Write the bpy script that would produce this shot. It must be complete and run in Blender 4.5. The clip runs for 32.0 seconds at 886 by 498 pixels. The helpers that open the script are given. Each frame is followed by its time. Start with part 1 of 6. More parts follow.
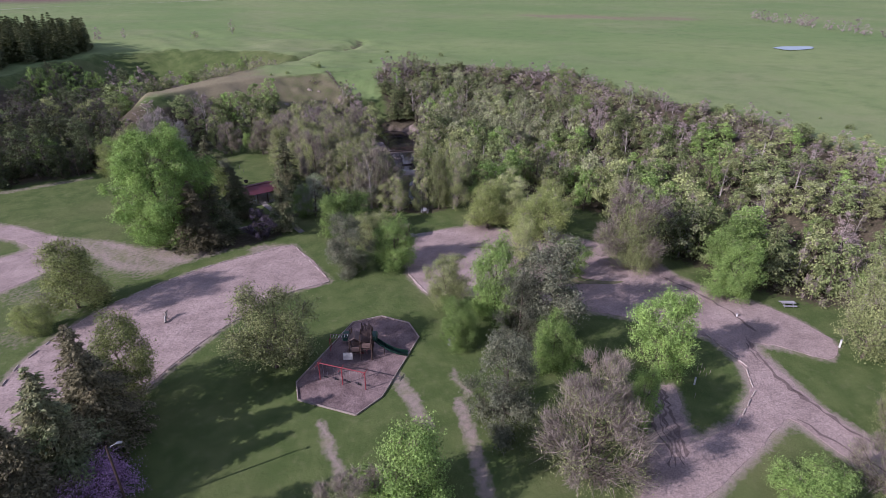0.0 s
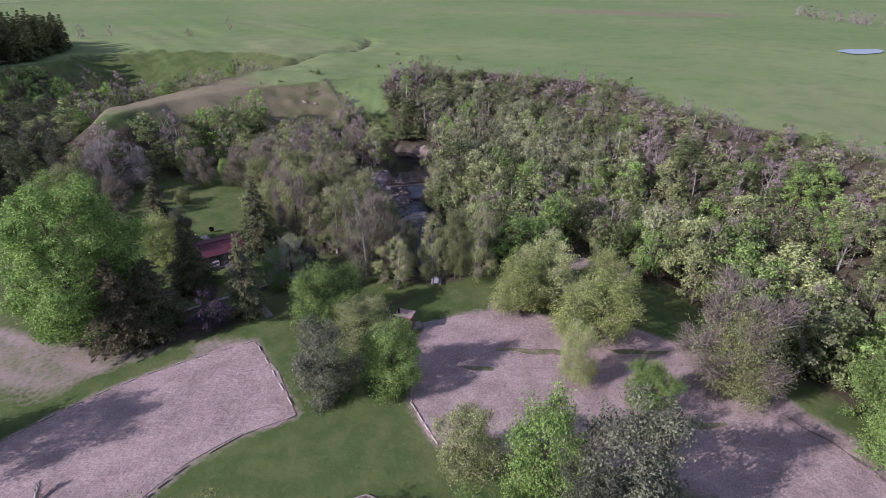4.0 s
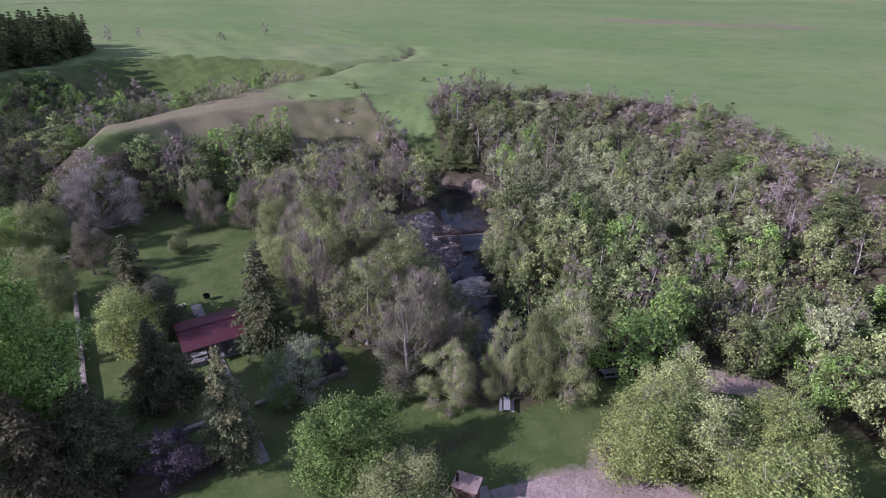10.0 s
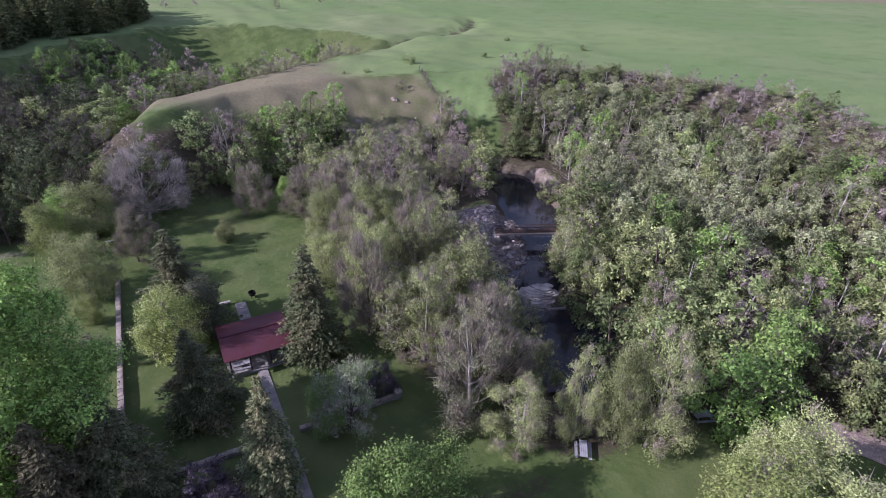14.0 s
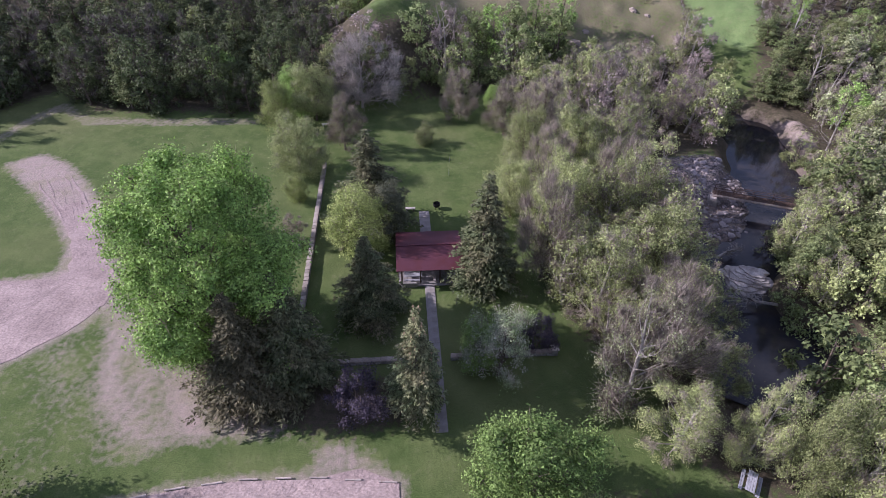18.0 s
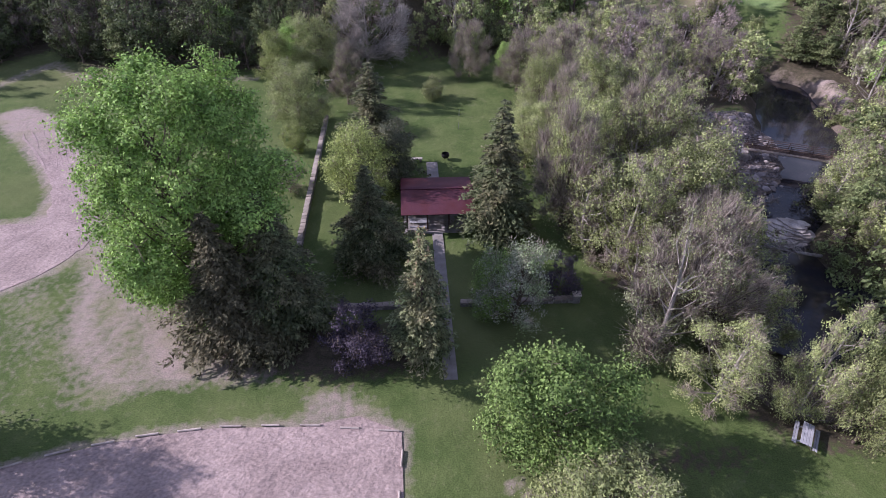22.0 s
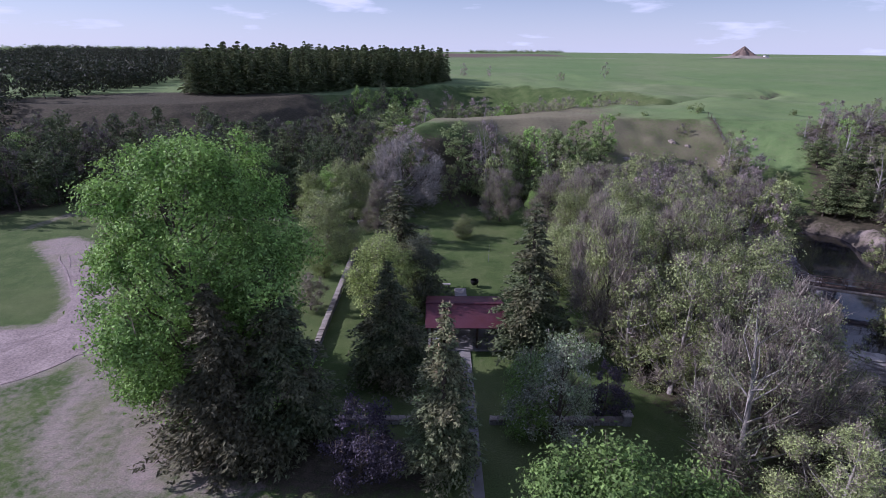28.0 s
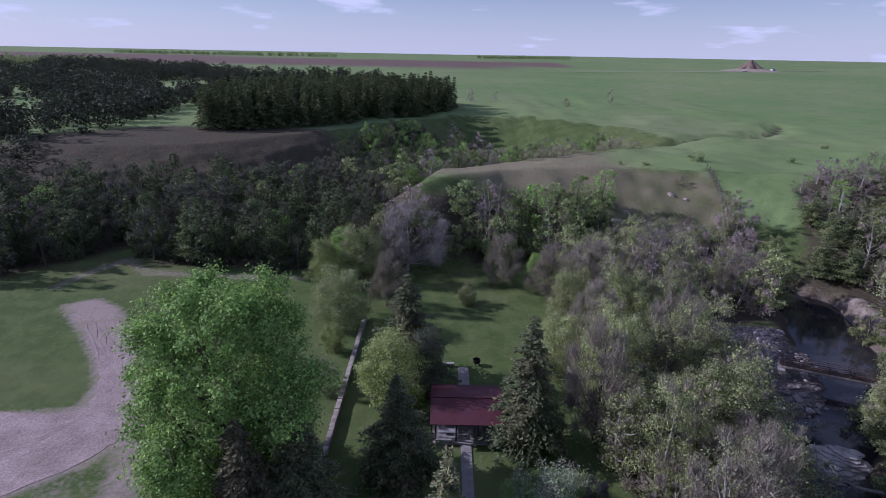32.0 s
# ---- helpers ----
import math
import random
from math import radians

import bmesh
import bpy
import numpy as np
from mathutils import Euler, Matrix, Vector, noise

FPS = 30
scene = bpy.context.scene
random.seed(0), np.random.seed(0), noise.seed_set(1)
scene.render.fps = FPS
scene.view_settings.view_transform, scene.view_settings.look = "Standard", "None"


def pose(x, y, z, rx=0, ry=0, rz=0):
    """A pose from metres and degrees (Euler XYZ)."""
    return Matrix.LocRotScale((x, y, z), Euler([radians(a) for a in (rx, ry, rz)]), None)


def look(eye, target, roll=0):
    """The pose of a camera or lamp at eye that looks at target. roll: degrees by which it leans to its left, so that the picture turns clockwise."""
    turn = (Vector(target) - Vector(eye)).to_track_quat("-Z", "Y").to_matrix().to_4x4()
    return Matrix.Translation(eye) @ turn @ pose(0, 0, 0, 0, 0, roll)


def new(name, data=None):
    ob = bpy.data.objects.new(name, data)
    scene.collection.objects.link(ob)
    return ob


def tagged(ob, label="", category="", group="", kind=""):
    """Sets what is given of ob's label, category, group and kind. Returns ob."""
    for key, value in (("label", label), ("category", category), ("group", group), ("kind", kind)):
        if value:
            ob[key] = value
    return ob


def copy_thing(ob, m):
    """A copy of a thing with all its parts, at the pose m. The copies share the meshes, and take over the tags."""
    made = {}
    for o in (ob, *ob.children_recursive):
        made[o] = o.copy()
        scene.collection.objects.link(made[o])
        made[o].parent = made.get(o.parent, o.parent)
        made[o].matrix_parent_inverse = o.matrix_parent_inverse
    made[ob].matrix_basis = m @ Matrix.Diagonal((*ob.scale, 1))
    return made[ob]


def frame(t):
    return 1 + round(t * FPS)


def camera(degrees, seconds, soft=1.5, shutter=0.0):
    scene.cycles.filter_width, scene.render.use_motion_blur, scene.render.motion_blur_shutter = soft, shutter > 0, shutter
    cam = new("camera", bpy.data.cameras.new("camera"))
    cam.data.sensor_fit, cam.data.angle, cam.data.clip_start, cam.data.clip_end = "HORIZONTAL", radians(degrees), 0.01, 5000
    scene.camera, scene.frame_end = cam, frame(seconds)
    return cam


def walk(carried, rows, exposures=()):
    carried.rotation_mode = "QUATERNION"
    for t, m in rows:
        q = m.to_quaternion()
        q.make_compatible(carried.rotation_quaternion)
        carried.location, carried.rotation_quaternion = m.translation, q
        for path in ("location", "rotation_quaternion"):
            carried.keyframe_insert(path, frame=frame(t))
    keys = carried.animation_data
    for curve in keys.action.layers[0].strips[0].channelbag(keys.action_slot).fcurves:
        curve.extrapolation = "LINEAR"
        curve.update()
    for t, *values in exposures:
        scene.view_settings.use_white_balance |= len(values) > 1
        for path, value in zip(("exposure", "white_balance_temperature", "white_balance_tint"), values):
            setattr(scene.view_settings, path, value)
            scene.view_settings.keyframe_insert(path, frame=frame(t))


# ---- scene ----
cam = camera(77.9, 32.0, soft=0.5)
PATH = [
    (0, (-42.16, -119.89, 48.10), (-37.697, -114.273, 44.561), 0.2),
    (0.5, (-40.22, -117.15, 48.11), (-35.823, -111.494, 44.550), 0.3),
    (1, (-38.30, -114.31, 48.12), (-33.974, -108.608, 44.548), 0.3),
    (1.5, (-35.83, -110.92, 48.14), (-31.570, -105.181, 44.544), 0.2),
    (2, (-33.33, -107.54, 48.32), (-29.106, -101.796, 44.698), 0.1),
    (2.5, (-30.24, -103.90, 48.63), (-26.049, -98.146, 44.981), -0.2),
    (3, (-27.05, -100.27, 48.69), (-22.878, -94.506, 45.028), -0.5),
    (3.5, (-24.23, -96.37, 48.66), (-20.003, -90.644, 45.013), -0.2),
    (5.5, (-12.42, -79.87, 47.38), (-8.074, -74.200, 43.790), 1.1),
    (6, (-9.57, -75.90, 47.63), (-5.267, -70.189, 44.051), 1.1),
    (6.5, (-7.67, -72.91, 47.67), (-3.441, -67.135, 44.098), 1.2),
    (7, (-6.71, -70.57, 47.81), (-2.466, -64.797, 44.244), 1.4),
    (7.5, (-6.71, -69.03, 47.65), (-2.469, -63.246, 44.100), 1.6),
    (8, (-7.10, -68.31, 47.26), (-2.943, -62.474, 43.712), 1.4),
    (8.5, (-7.35, -67.58, 46.91), (-3.250, -61.699, 43.360), 1.4),
    (9, (-7.55, -66.48, 46.60), (-3.520, -60.547, 43.046), 1.3),
    (9.5, (-7.59, -65.29, 46.36), (-3.601, -59.337, 42.807), 1.3),
    (10, (-7.49, -64.06, 46.38), (-3.558, -58.074, 42.824), 1.0),
    (10.5, (-7.33, -62.96, 46.33), (-3.470, -57.012, 42.630), 0.9),
    (11, (-7.16, -61.69, 46.31), (-3.382, -55.824, 42.397), 0.8),
    (11.5, (-7.12, -60.55, 46.36), (-3.360, -54.693, 42.426), 0.8),
    (12, (-6.96, -59.33, 46.40), (-3.186, -53.472, 42.466), 0.8),
    (12.5, (-6.33, -58.00, 46.48), (-2.572, -52.144, 42.532), 0.6),
    (13, (-5.69, -56.54, 46.47), (-1.902, -50.698, 42.529), 0.5),
    (13.5, (-5.38, -55.12, 46.25), (-1.588, -49.256, 42.340), 1.0),
    (14, (-5.04, -53.91, 46.28), (-1.734, -47.762, 42.369), 1.3),
    (14.5, (-4.68, -52.70, 46.10), (-2.224, -46.172, 42.182), 1.7),
    (15, (-4.09, -52.18, 45.97), (-2.520, -45.404, 42.018), 1.6),
    (15.5, (-3.62, -51.67, 45.89), (-2.408, -45.198, 41.346), 1.6),
    (17.5, (-2.97, -48.87, 47.30), (-2.352, -42.742, 42.198), 1.3),
    (18, (-3.03, -48.20, 47.12), (-2.462, -42.058, 42.028), 1.3),
    (18.5, (-3.14, -47.95, 46.51), (-2.604, -41.805, 41.419), 1.3),
    (19, (-3.08, -47.78, 45.51), (-2.575, -41.631, 40.426), 1.2),
    (19.5, (-3.12, -47.68, 44.34), (-2.625, -41.516, 39.260), 1.2),
    (20, (-3.12, -47.60, 43.11), (-2.636, -41.437, 38.025), 1.1),
    (20.5, (-3.07, -47.77, 41.94), (-2.594, -41.590, 36.872), 0.9),
    (21, (-3.03, -47.92, 40.71), (-2.574, -41.738, 35.654), 0.9),
    (21.5, (-2.96, -47.95, 39.48), (-2.516, -41.772, 34.425), 0.8),
    (22, (-2.99, -47.96, 38.08), (-2.534, -41.774, 33.028), 0.9),
    (22.5, (-2.83, -47.99, 36.96), (-2.410, -41.805, 31.910), 0.6),
    (23, (-2.68, -48.10, 35.61), (-2.290, -41.901, 30.568), 0.4),
    (23.5, (-2.66, -48.12, 34.16), (-2.282, -41.916, 29.128), 0.2),
    (24, (-2.63, -48.08, 32.79), (-2.248, -41.864, 27.760), 0.1),
    (24.5, (-2.82, -47.91, 31.37), (-2.325, -41.718, 26.333), 0.4),
    (25, (-2.96, -47.72, 30.25), (-2.410, -41.478, 25.272), 0.4),
    (25.5, (-2.88, -47.09, 30.41), (-2.294, -39.896, 26.949), 0.4),
    (26, (-2.75, -48.02, 29.60), (-2.338, -40.507, 26.887), 0.2),
    (26.5, (-2.73, -48.09, 29.31), (-2.469, -40.570, 26.590), 0.5),
    (28.5, (-2.73, -48.10, 29.10), (-2.692, -40.580, 26.385), 0.6),
    (29, (-2.85, -48.17, 29.75), (-2.830, -40.648, 27.026), 0.8),
    (29.5, (-2.83, -48.12, 31.40), (-2.835, -40.599, 28.666), 0.8),
    (30, (-2.84, -48.19, 33.51), (-2.848, -40.678, 30.770), 0.9),
    (30.5, (-2.76, -48.34, 35.84), (-2.776, -40.828, 33.103), 1.0),
    (31, (-2.60, -48.51, 37.74), (-2.620, -40.995, 35.013), 1.0),
    (31.5, (-2.78, -48.72, 39.59), (-2.784, -41.198, 36.869), 1.1),
    (32, (-2.89, -48.60, 41.09), (-2.902, -41.072, 38.390), 1.1),
]
walk(cam, [(t, look(e, g, r)) for t, e, g, r in PATH], [(0, 0.12, 5800, 30), (6, 0.07, 5700, 31), (12, 0.24, 5500, 33), (15.5, 0.42, 5650, 29), (18, 0.5, 5750, 29), (25, 0.5, 5750, 29), (26, 0.5, 5500, 27), (27.5, 0.05, 5350, 29), (32, -0.32, 5250, 30)])

# ---- light ----
SUN_AZ = (-0.985, 0.17)          # the way to the sun, seen from above
SUN_EL = radians(28)
world = bpy.data.worlds.new("sky")
scene.world = world
world.use_nodes = True
wn, wl = world.node_tree.nodes, world.node_tree.links
sky = wn.new("ShaderNodeTexSky")
sky.sky_type = "NISHITA"
sky.sun_disc = False
sky.sun_elevation = SUN_EL
sky.sun_rotation = math.atan2(SUN_AZ[0], SUN_AZ[1])
sky.air_density, sky.dust_density, sky.ozone_density = 1.0, 0.3, 3.0
# thin broken cloud over the whole sky
w_co = wn.new("ShaderNodeTexCoord")
w_map = wn.new("ShaderNodeMapping")
w_map.inputs["Scale"].default_value = (1.0, 1.0, 5.5)
w_noise = wn.new("ShaderNodeTexNoise")
w_noise.inputs["Scale"].default_value, w_noise.inputs["Detail"].default_value = 5.5, 8.0
w_noise.inputs["Roughness"].default_value = 0.55
w_ramp = wn.new("ShaderNodeValToRGB")
w_ramp.color_ramp.elements[0].position, w_ramp.color_ramp.elements[1].position = 0.50, 0.68
w_mix = wn.new("ShaderNodeMix")
w_mix.data_type = "RGBA"
w_mix.inputs["B"].default_value = (10.0, 10.2, 11.2, 1)
wl.new(w_co.outputs["Generated"], w_map.inputs["Vector"])
wl.new(w_map.outputs["Vector"], w_noise.inputs["Vector"])
wl.new(w_noise.outputs["Fac"], w_ramp.inputs["Fac"])
w_sep, w_low, w_max = wn.new("ShaderNodeSeparateXYZ"), wn.new("ShaderNodeMapRange"), wn.new("ShaderNodeMath")
w_low.inputs["From Min"].default_value, w_low.inputs["From Max"].default_value = 0.0, 0.13
w_low.inputs["To Min"].default_value, w_low.inputs["To Max"].default_value = 0.7, 0.16
w_max.operation = "MAXIMUM"
wl.new(w_co.outputs["Generated"], w_sep.inputs["Vector"])
wl.new(w_sep.outputs["Z"], w_low.inputs["Value"])
wl.new(w_low.outputs["Result"], w_max.inputs[0])
wl.new(w_ramp.outputs["Color"], w_max.inputs[1])
wl.new(w_max.outputs["Value"], w_mix.inputs["Factor"])
wl.new(sky.outputs["Color"], w_mix.inputs["A"])
wl.new(w_mix.outputs["Result"], wn["Background"].inputs["Color"])
wn["Background"].inputs["Strength"].default_value = 0.079
sun = new("sun", bpy.data.lights.new("sun", "SUN"))
sun.data.energy, sun.data.angle, sun.data.color = 5.0, radians(0.6), (1.0, 0.93, 0.84)
sun.matrix_world = look((SUN_AZ[0] * 100 * math.cos(SUN_EL), SUN_AZ[1] * 100 * math.cos(SUN_EL), 100 * math.sin(SUN_EL)), (0, 0, 0))


# ---- materials ----
def material(name, base, rough=0.9, metal=0.0, spread=0.25, scale=6.0, fine=40.0, bump=0.3, tint=None, island=0.0, coords="Object", translucent=0.0, spec=0.3, rand=0.0, relief=0.05, stretch=None, heave=0.0):
    """A surface whose colour wanders at two scales, with fine relief. tint: a second colour that comes in patches. island: how far
    each loose piece differs; rand: how far each object differs."""
    m = bpy.data.materials.new(name)
    m.use_nodes = True
    n, l = m.node_tree.nodes, m.node_tree.links
    p = n["Principled BSDF"]
    p.inputs["Roughness"].default_value, p.inputs["Metallic"].default_value = rough, metal
    p.inputs["Specular IOR Level"].default_value = spec
    co = n.new("ShaderNodeTexCoord")
    big, small = n.new("ShaderNodeTexNoise"), n.new("ShaderNodeTexNoise")
    big.inputs["Scale"].default_value, small.inputs["Scale"].default_value = scale, fine
    big.inputs["Detail"].default_value, small.inputs["Detail"].default_value = 5, 7
    where = co.outputs[coords]
    if stretch:
        turn = n.new("ShaderNodeMapping")
        turn.inputs["Rotation"].default_value = (0, 0, radians(stretch[0]))
        turn.inputs["Scale"].default_value = (stretch[1], 1, 1)
        l.new(where, turn.inputs["Vector"])
        where = turn.outputs["Vector"]
    for tex in (big, small):
        l.new(where, tex.inputs["Vector"])
    mix = n.new("ShaderNodeMix")
    mix.data_type = "RGBA"
    mix.inputs["A"].default_value = (*base, 1)
    mix.inputs["B"].default_value = (*(tint or [c * 0.6 for c in base]), 1)
    ramp = n.new("ShaderNodeMapRange")
    ramp.inputs["From Min"].default_value, ramp.inputs["From Max"].default_value = 0.38, 0.66
    l.new(big.outputs["Fac"], ramp.inputs["Value"])
    l.new(ramp.outputs["Result"], mix.inputs["Factor"])
    # brightness: fine grain, loose pieces, objects
    value = n.new("ShaderNodeMapRange")
    value.inputs["From Min"].default_value, value.inputs["From Max"].default_value = 0.3, 0.7
    value.inputs["To Min"].default_value, value.inputs["To Max"].default_value = 1 - spread, 1 + spread
    l.new(small.outputs["Fac"], value.inputs["Value"])
    out = value.outputs["Result"]
    for on, node, socket in ((island, "ShaderNodeNewGeometry", "Random Per Island"), (rand, "ShaderNodeObjectInfo", "Random")):
        if on:
            src, rng, mul = n.new(node), n.new("ShaderNodeMapRange"), n.new("ShaderNodeMath")
            mul.operation = "MULTIPLY"
            rng.inputs["To Min"].default_value, rng.inputs["To Max"].default_value = 1 - on, 1 + on
            l.new(src.outputs[socket], rng.inputs["Value"])
            l.new(rng.outputs["Result"], mul.inputs[0])
            l.new(out, mul.inputs[1])
            out = mul.outputs["Value"]
    scl = n.new("ShaderNodeVectorMath")
    scl.operation = "SCALE"
    l.new(mix.outputs["Result"], scl.inputs["Vector"])
    l.new(out, scl.inputs["Scale"])
    l.new(scl.outputs["Vector"], p.inputs["Base Color"])
    if bump:
        b = n.new("ShaderNodeBump")
        b.inputs["Strength"].default_value, b.inputs["Distance"].default_value = bump, relief
        l.new(small.outputs["Fac"], b.inputs["Height"])
        if heave:
            wide, b2 = n.new("ShaderNodeTexNoise"), n.new("ShaderNodeBump")
            wide.inputs["Scale"].default_value, wide.inputs["Detail"].default_value, wide.inputs["Roughness"].default_value = 1.1, 6, 0.6
            l.new(where, wide.inputs["Vector"])
            b2.inputs["Strength"].default_value, b2.inputs["Distance"].default_value = 1.0, heave
            l.new(wide.outputs["Fac"], b2.inputs["Height"])
            l.new(b2.outputs["Normal"], b.inputs["Normal"])
        l.new(b.outputs["Normal"], p.inputs["Normal"])
    if translucent:
        t, ms = n.new("ShaderNodeBsdfTranslucent"), n.new("ShaderNodeMixShader")
        ms.inputs["Fac"].default_value = translucent
        l.new(scl.outputs["Vector"], t.inputs["Color"])
        l.new(p.outputs["BSDF"], ms.inputs[1])
        l.new(t.outputs["BSDF"], ms.inputs[2])
        l.new(ms.outputs["Shader"], n["Material Output"].inputs["Surface"])
    return m


def leaf(name, base, tint, island=0.58, rand=0.32):
    return material(name, base, 0.7, 0, 0.12, 0.35, 3.0, 0, tint, island, "Object", 0.25, 0.3, rand)


BLEACHED = material("bleached_dead_wood", (0.60, 0.56, 0.52), 0.9, 0, 0.2, 3, 22, 0.4, (0.42, 0.38, 0.35))
LEAF = {
    "cottonwood": leaf("cottonwood_leaves", (0.245, 0.365, 0.096), (0.165, 0.275, 0.068)),
    "olive": leaf("budding_leaves", (0.345, 0.385, 0.165), (0.265, 0.305, 0.122)),
    "bright": leaf("spring_leaves", (0.27, 0.395, 0.11), (0.20, 0.315, 0.085)),
    "yellow": leaf("young_yellow_leaves", (0.305, 0.355, 0.120), (0.235, 0.285, 0.095)),
    "silver": leaf("silver_leaves", (0.375, 0.405, 0.225), (0.30, 0.335, 0.165)),
    "green": leaf("shade_leaves", (0.235, 0.29, 0.115), (0.180, 0.225, 0.09)),
    "juniper": leaf("juniper_sprays", (0.150, 0.188, 0.078), (0.190, 0.205, 0.092)),
    "spruce": leaf("spruce_needles", (0.150, 0.188, 0.090), (0.215, 0.198, 0.110)),
    "pine": leaf("pine_needles", (0.185, 0.198, 0.125), (0.132, 0.145, 0.099)),
    "fir": leaf("brown_spruce_needles", (0.180, 0.162, 0.094), (0.130, 0.125, 0.070)),
    "cone": leaf("spruce_cone_clusters", (0.317, 0.238, 0.145), (0.238, 0.185, 0.119)),
    "lilac": leaf("lilac_blossom", (0.52, 0.32, 0.52), (0.38, 0.25, 0.42)),
    "plum": leaf("purple_leaves", (0.095, 0.076, 0.105), (0.065, 0.055, 0.074)),
    "blossom": leaf("pale_blossom", (0.33, 0.32, 0.27), (0.18, 0.255, 0.09)),
    # next three: darkened leaf and twig colours that stand in for cloud shade
    "valley": leaf("cloud_shaded_valley_leaves", (0.050, 0.066, 0.034), (0.075, 0.075, 0.045)),
    "shadetwig": leaf("cloud_shaded_twigs", (0.15, 0.13, 0.12), (0.10, 0.09, 0.08)),
    "shadeleaf": leaf("cloud_shaded_leaves", (0.115, 0.145, 0.062), (0.075, 0.095, 0.045)),
    "twig": leaf("bare_twigs", (0.335, 0.285, 0.245), (0.245, 0.205, 0.175)),
    "pinktwig": leaf("budding_pink_twigs", (0.39, 0.32, 0.30), (0.30, 0.245, 0.23)),
    "paletwig": leaf("pale_bare_twigs", (0.44, 0.405, 0.37), (0.34, 0.305, 0.28)),
    "browntwig": leaf("brown_twigs", (0.251, 0.198, 0.152), (0.185, 0.145, 0.119)),
}
BARK = material("bark", (0.16, 0.125, 0.10), 0.95, 0, 0.35, 3, 22, 0.8, (0.09, 0.07, 0.06), rand=0.2)
PALE_BARK = material("pale_bark", (0.43, 0.39, 0.36), 0.95, 0, 0.3, 3, 22, 0.6, (0.26, 0.23, 0.21))
GRAVEL = material("pink_gravel", (0.385, 0.30, 0.28), 0.95, 0, 0.26, 0.30, 5.5, 0.8, (0.285, 0.22, 0.205), coords="Object", relief=0.06, stretch=(12, 0.75), heave=0.22)
MULCH = material("playground_mulch", (0.25, 0.185, 0.18), 0.95, 0, 0.4, 0.5, 7, 0.9, (0.14, 0.10, 0.10), heave=0.15)
CONCRETE = material("weathered_concrete", (0.30, 0.275, 0.27), 0.9, 0, 0.15, 1.2, 25, 0.2, (0.235, 0.215, 0.205))
TIMBER = material("weathered_timber", (0.36, 0.31, 0.28), 0.9, 0, 0.25, 3, 18, 0.4, (0.28, 0.23, 0.20), rand=0.2)
DARK_WOOD = material("dark_stained_wood", (0.10, 0.065, 0.05), 0.85, 0, 0.3, 3, 20, 0.4, (0.06, 0.04, 0.035), rand=0.2)
RED_ROOF = material("red_roof_metal", (0.098, 0.027, 0.042), 0.6, 0.1, 0.18, 0.8, 9, 0.15, (0.09, 0.02, 0.025), spec=0.5, rand=0.12)
STONE = material("grey_stone", (0.30, 0.28, 0.275), 0.95, 0, 0.3, 1.5, 14, 0.6, (0.20, 0.185, 0.18), rand=0.35)
CAPSTONE = material("worn_tan_capstone", (0.36, 0.31, 0.275), 0.95, 0, 0.25, 1.0, 10, 0.6, (0.25, 0.205, 0.18), rand=0.25)
PALE_STONE = material("pale_sandstone", (0.52, 0.47, 0.44), 0.95, 0, 0.3, 0.9, 9, 0.7, (0.30, 0.26, 0.24), rand=0.2)


# ---- land ----
def lerp_ease(v, a, b):
    u = np.clip((v - a) / (b - a), 0, 1)
    return u * u * (3 - 2 * u)


def inside(poly, x, y):
    hit = np.zeros(x.shape, bool)
    for (x0, y0), (x1, y1) in zip(poly, poly[1:] + poly[:1]):
        if y0 != y1:
            cut = (y0 > y) != (y1 > y)
            hit ^= cut & (x < (x1 - x0) * (y - y0) / (y1 - y0) + x0)
    return hit


def to_line(line, x, y):
    """Distance to an open line of points."""
    best = np.full(x.shape, 1e9)
    for (x0, y0), (x1, y1) in zip(line, line[1:]):
        dx, dy = x1 - x0, y1 - y0
        u = np.clip(((x - x0) * dx + (y - y0) * dy) / (dx * dx + dy * dy), 0, 1)
        best = np.minimum(best, np.hypot(x - x0 - u * dx, y - y0 - u * dy))
    return best


def depth_in(poly, x, y):
    """How far inside a closed outline (outside: negative)."""
    return np.where(inside(poly, x, y), 1, -1) * to_line(poly + poly[:1], x, y)


def waves(x, y, s, k=0):
    """A cheap smooth unevenness, about -1 to 1, of wavelength s."""
    x, y = x / s * 6.28 + k, y / s * 6.28 - k * 1.7
    return (np.sin(x + 1.3 * np.sin(0.7 * y + k)) + np.sin(0.8 * y + 1.7 * np.sin(0.6 * x - k)) + np.sin(0.6 * x + 0.7 * y + 2 * k)) / 3


RIM = [(-8, 70), (10, 86), (28, 90), (46, 92), (64, 88), (90, 83), (117, 72), (131, 46), (139, 25), (123, -9), (118, -30), (124, -44), (107, -73), (97, -92), (95, -125), (110, -200),
       (300, -5000), (6000, -5000), (6000, 6000), (-6000, 6000), (-6000, 700), (-700, 420), (-330, 300), (-190, 190), (-132, 112), (-104, 108), (-78, 114), (-52, 136), (-20, 176), (4, 200), (30, 198), (60, 172), (76, 142), (62, 128), (40, 112), (14, 99), (-4, 84)]
RIVER = [(64, 44), (63, 37.5), (60, 28.5), (54.5, 19.5), (45.5, 10), (38.5, 3.5), (37.5, -4), (38.5, -10), (43, -12)]
HEADWATER = [(64, 44), (62.8, 50.5), (58, 56), (50, 60)]
BROOK = [(43, -12), (52, -18), (66, -26), (84, -42), (92, -62)]
BAR = [(41, 30), (50, 31), (54, 26), (51, 18), (47, 12), (42, 9.5), (38, 14)]
GULLY = [(70, 136), (86, 146), (104, 152), (124, 166), (140, 190)]
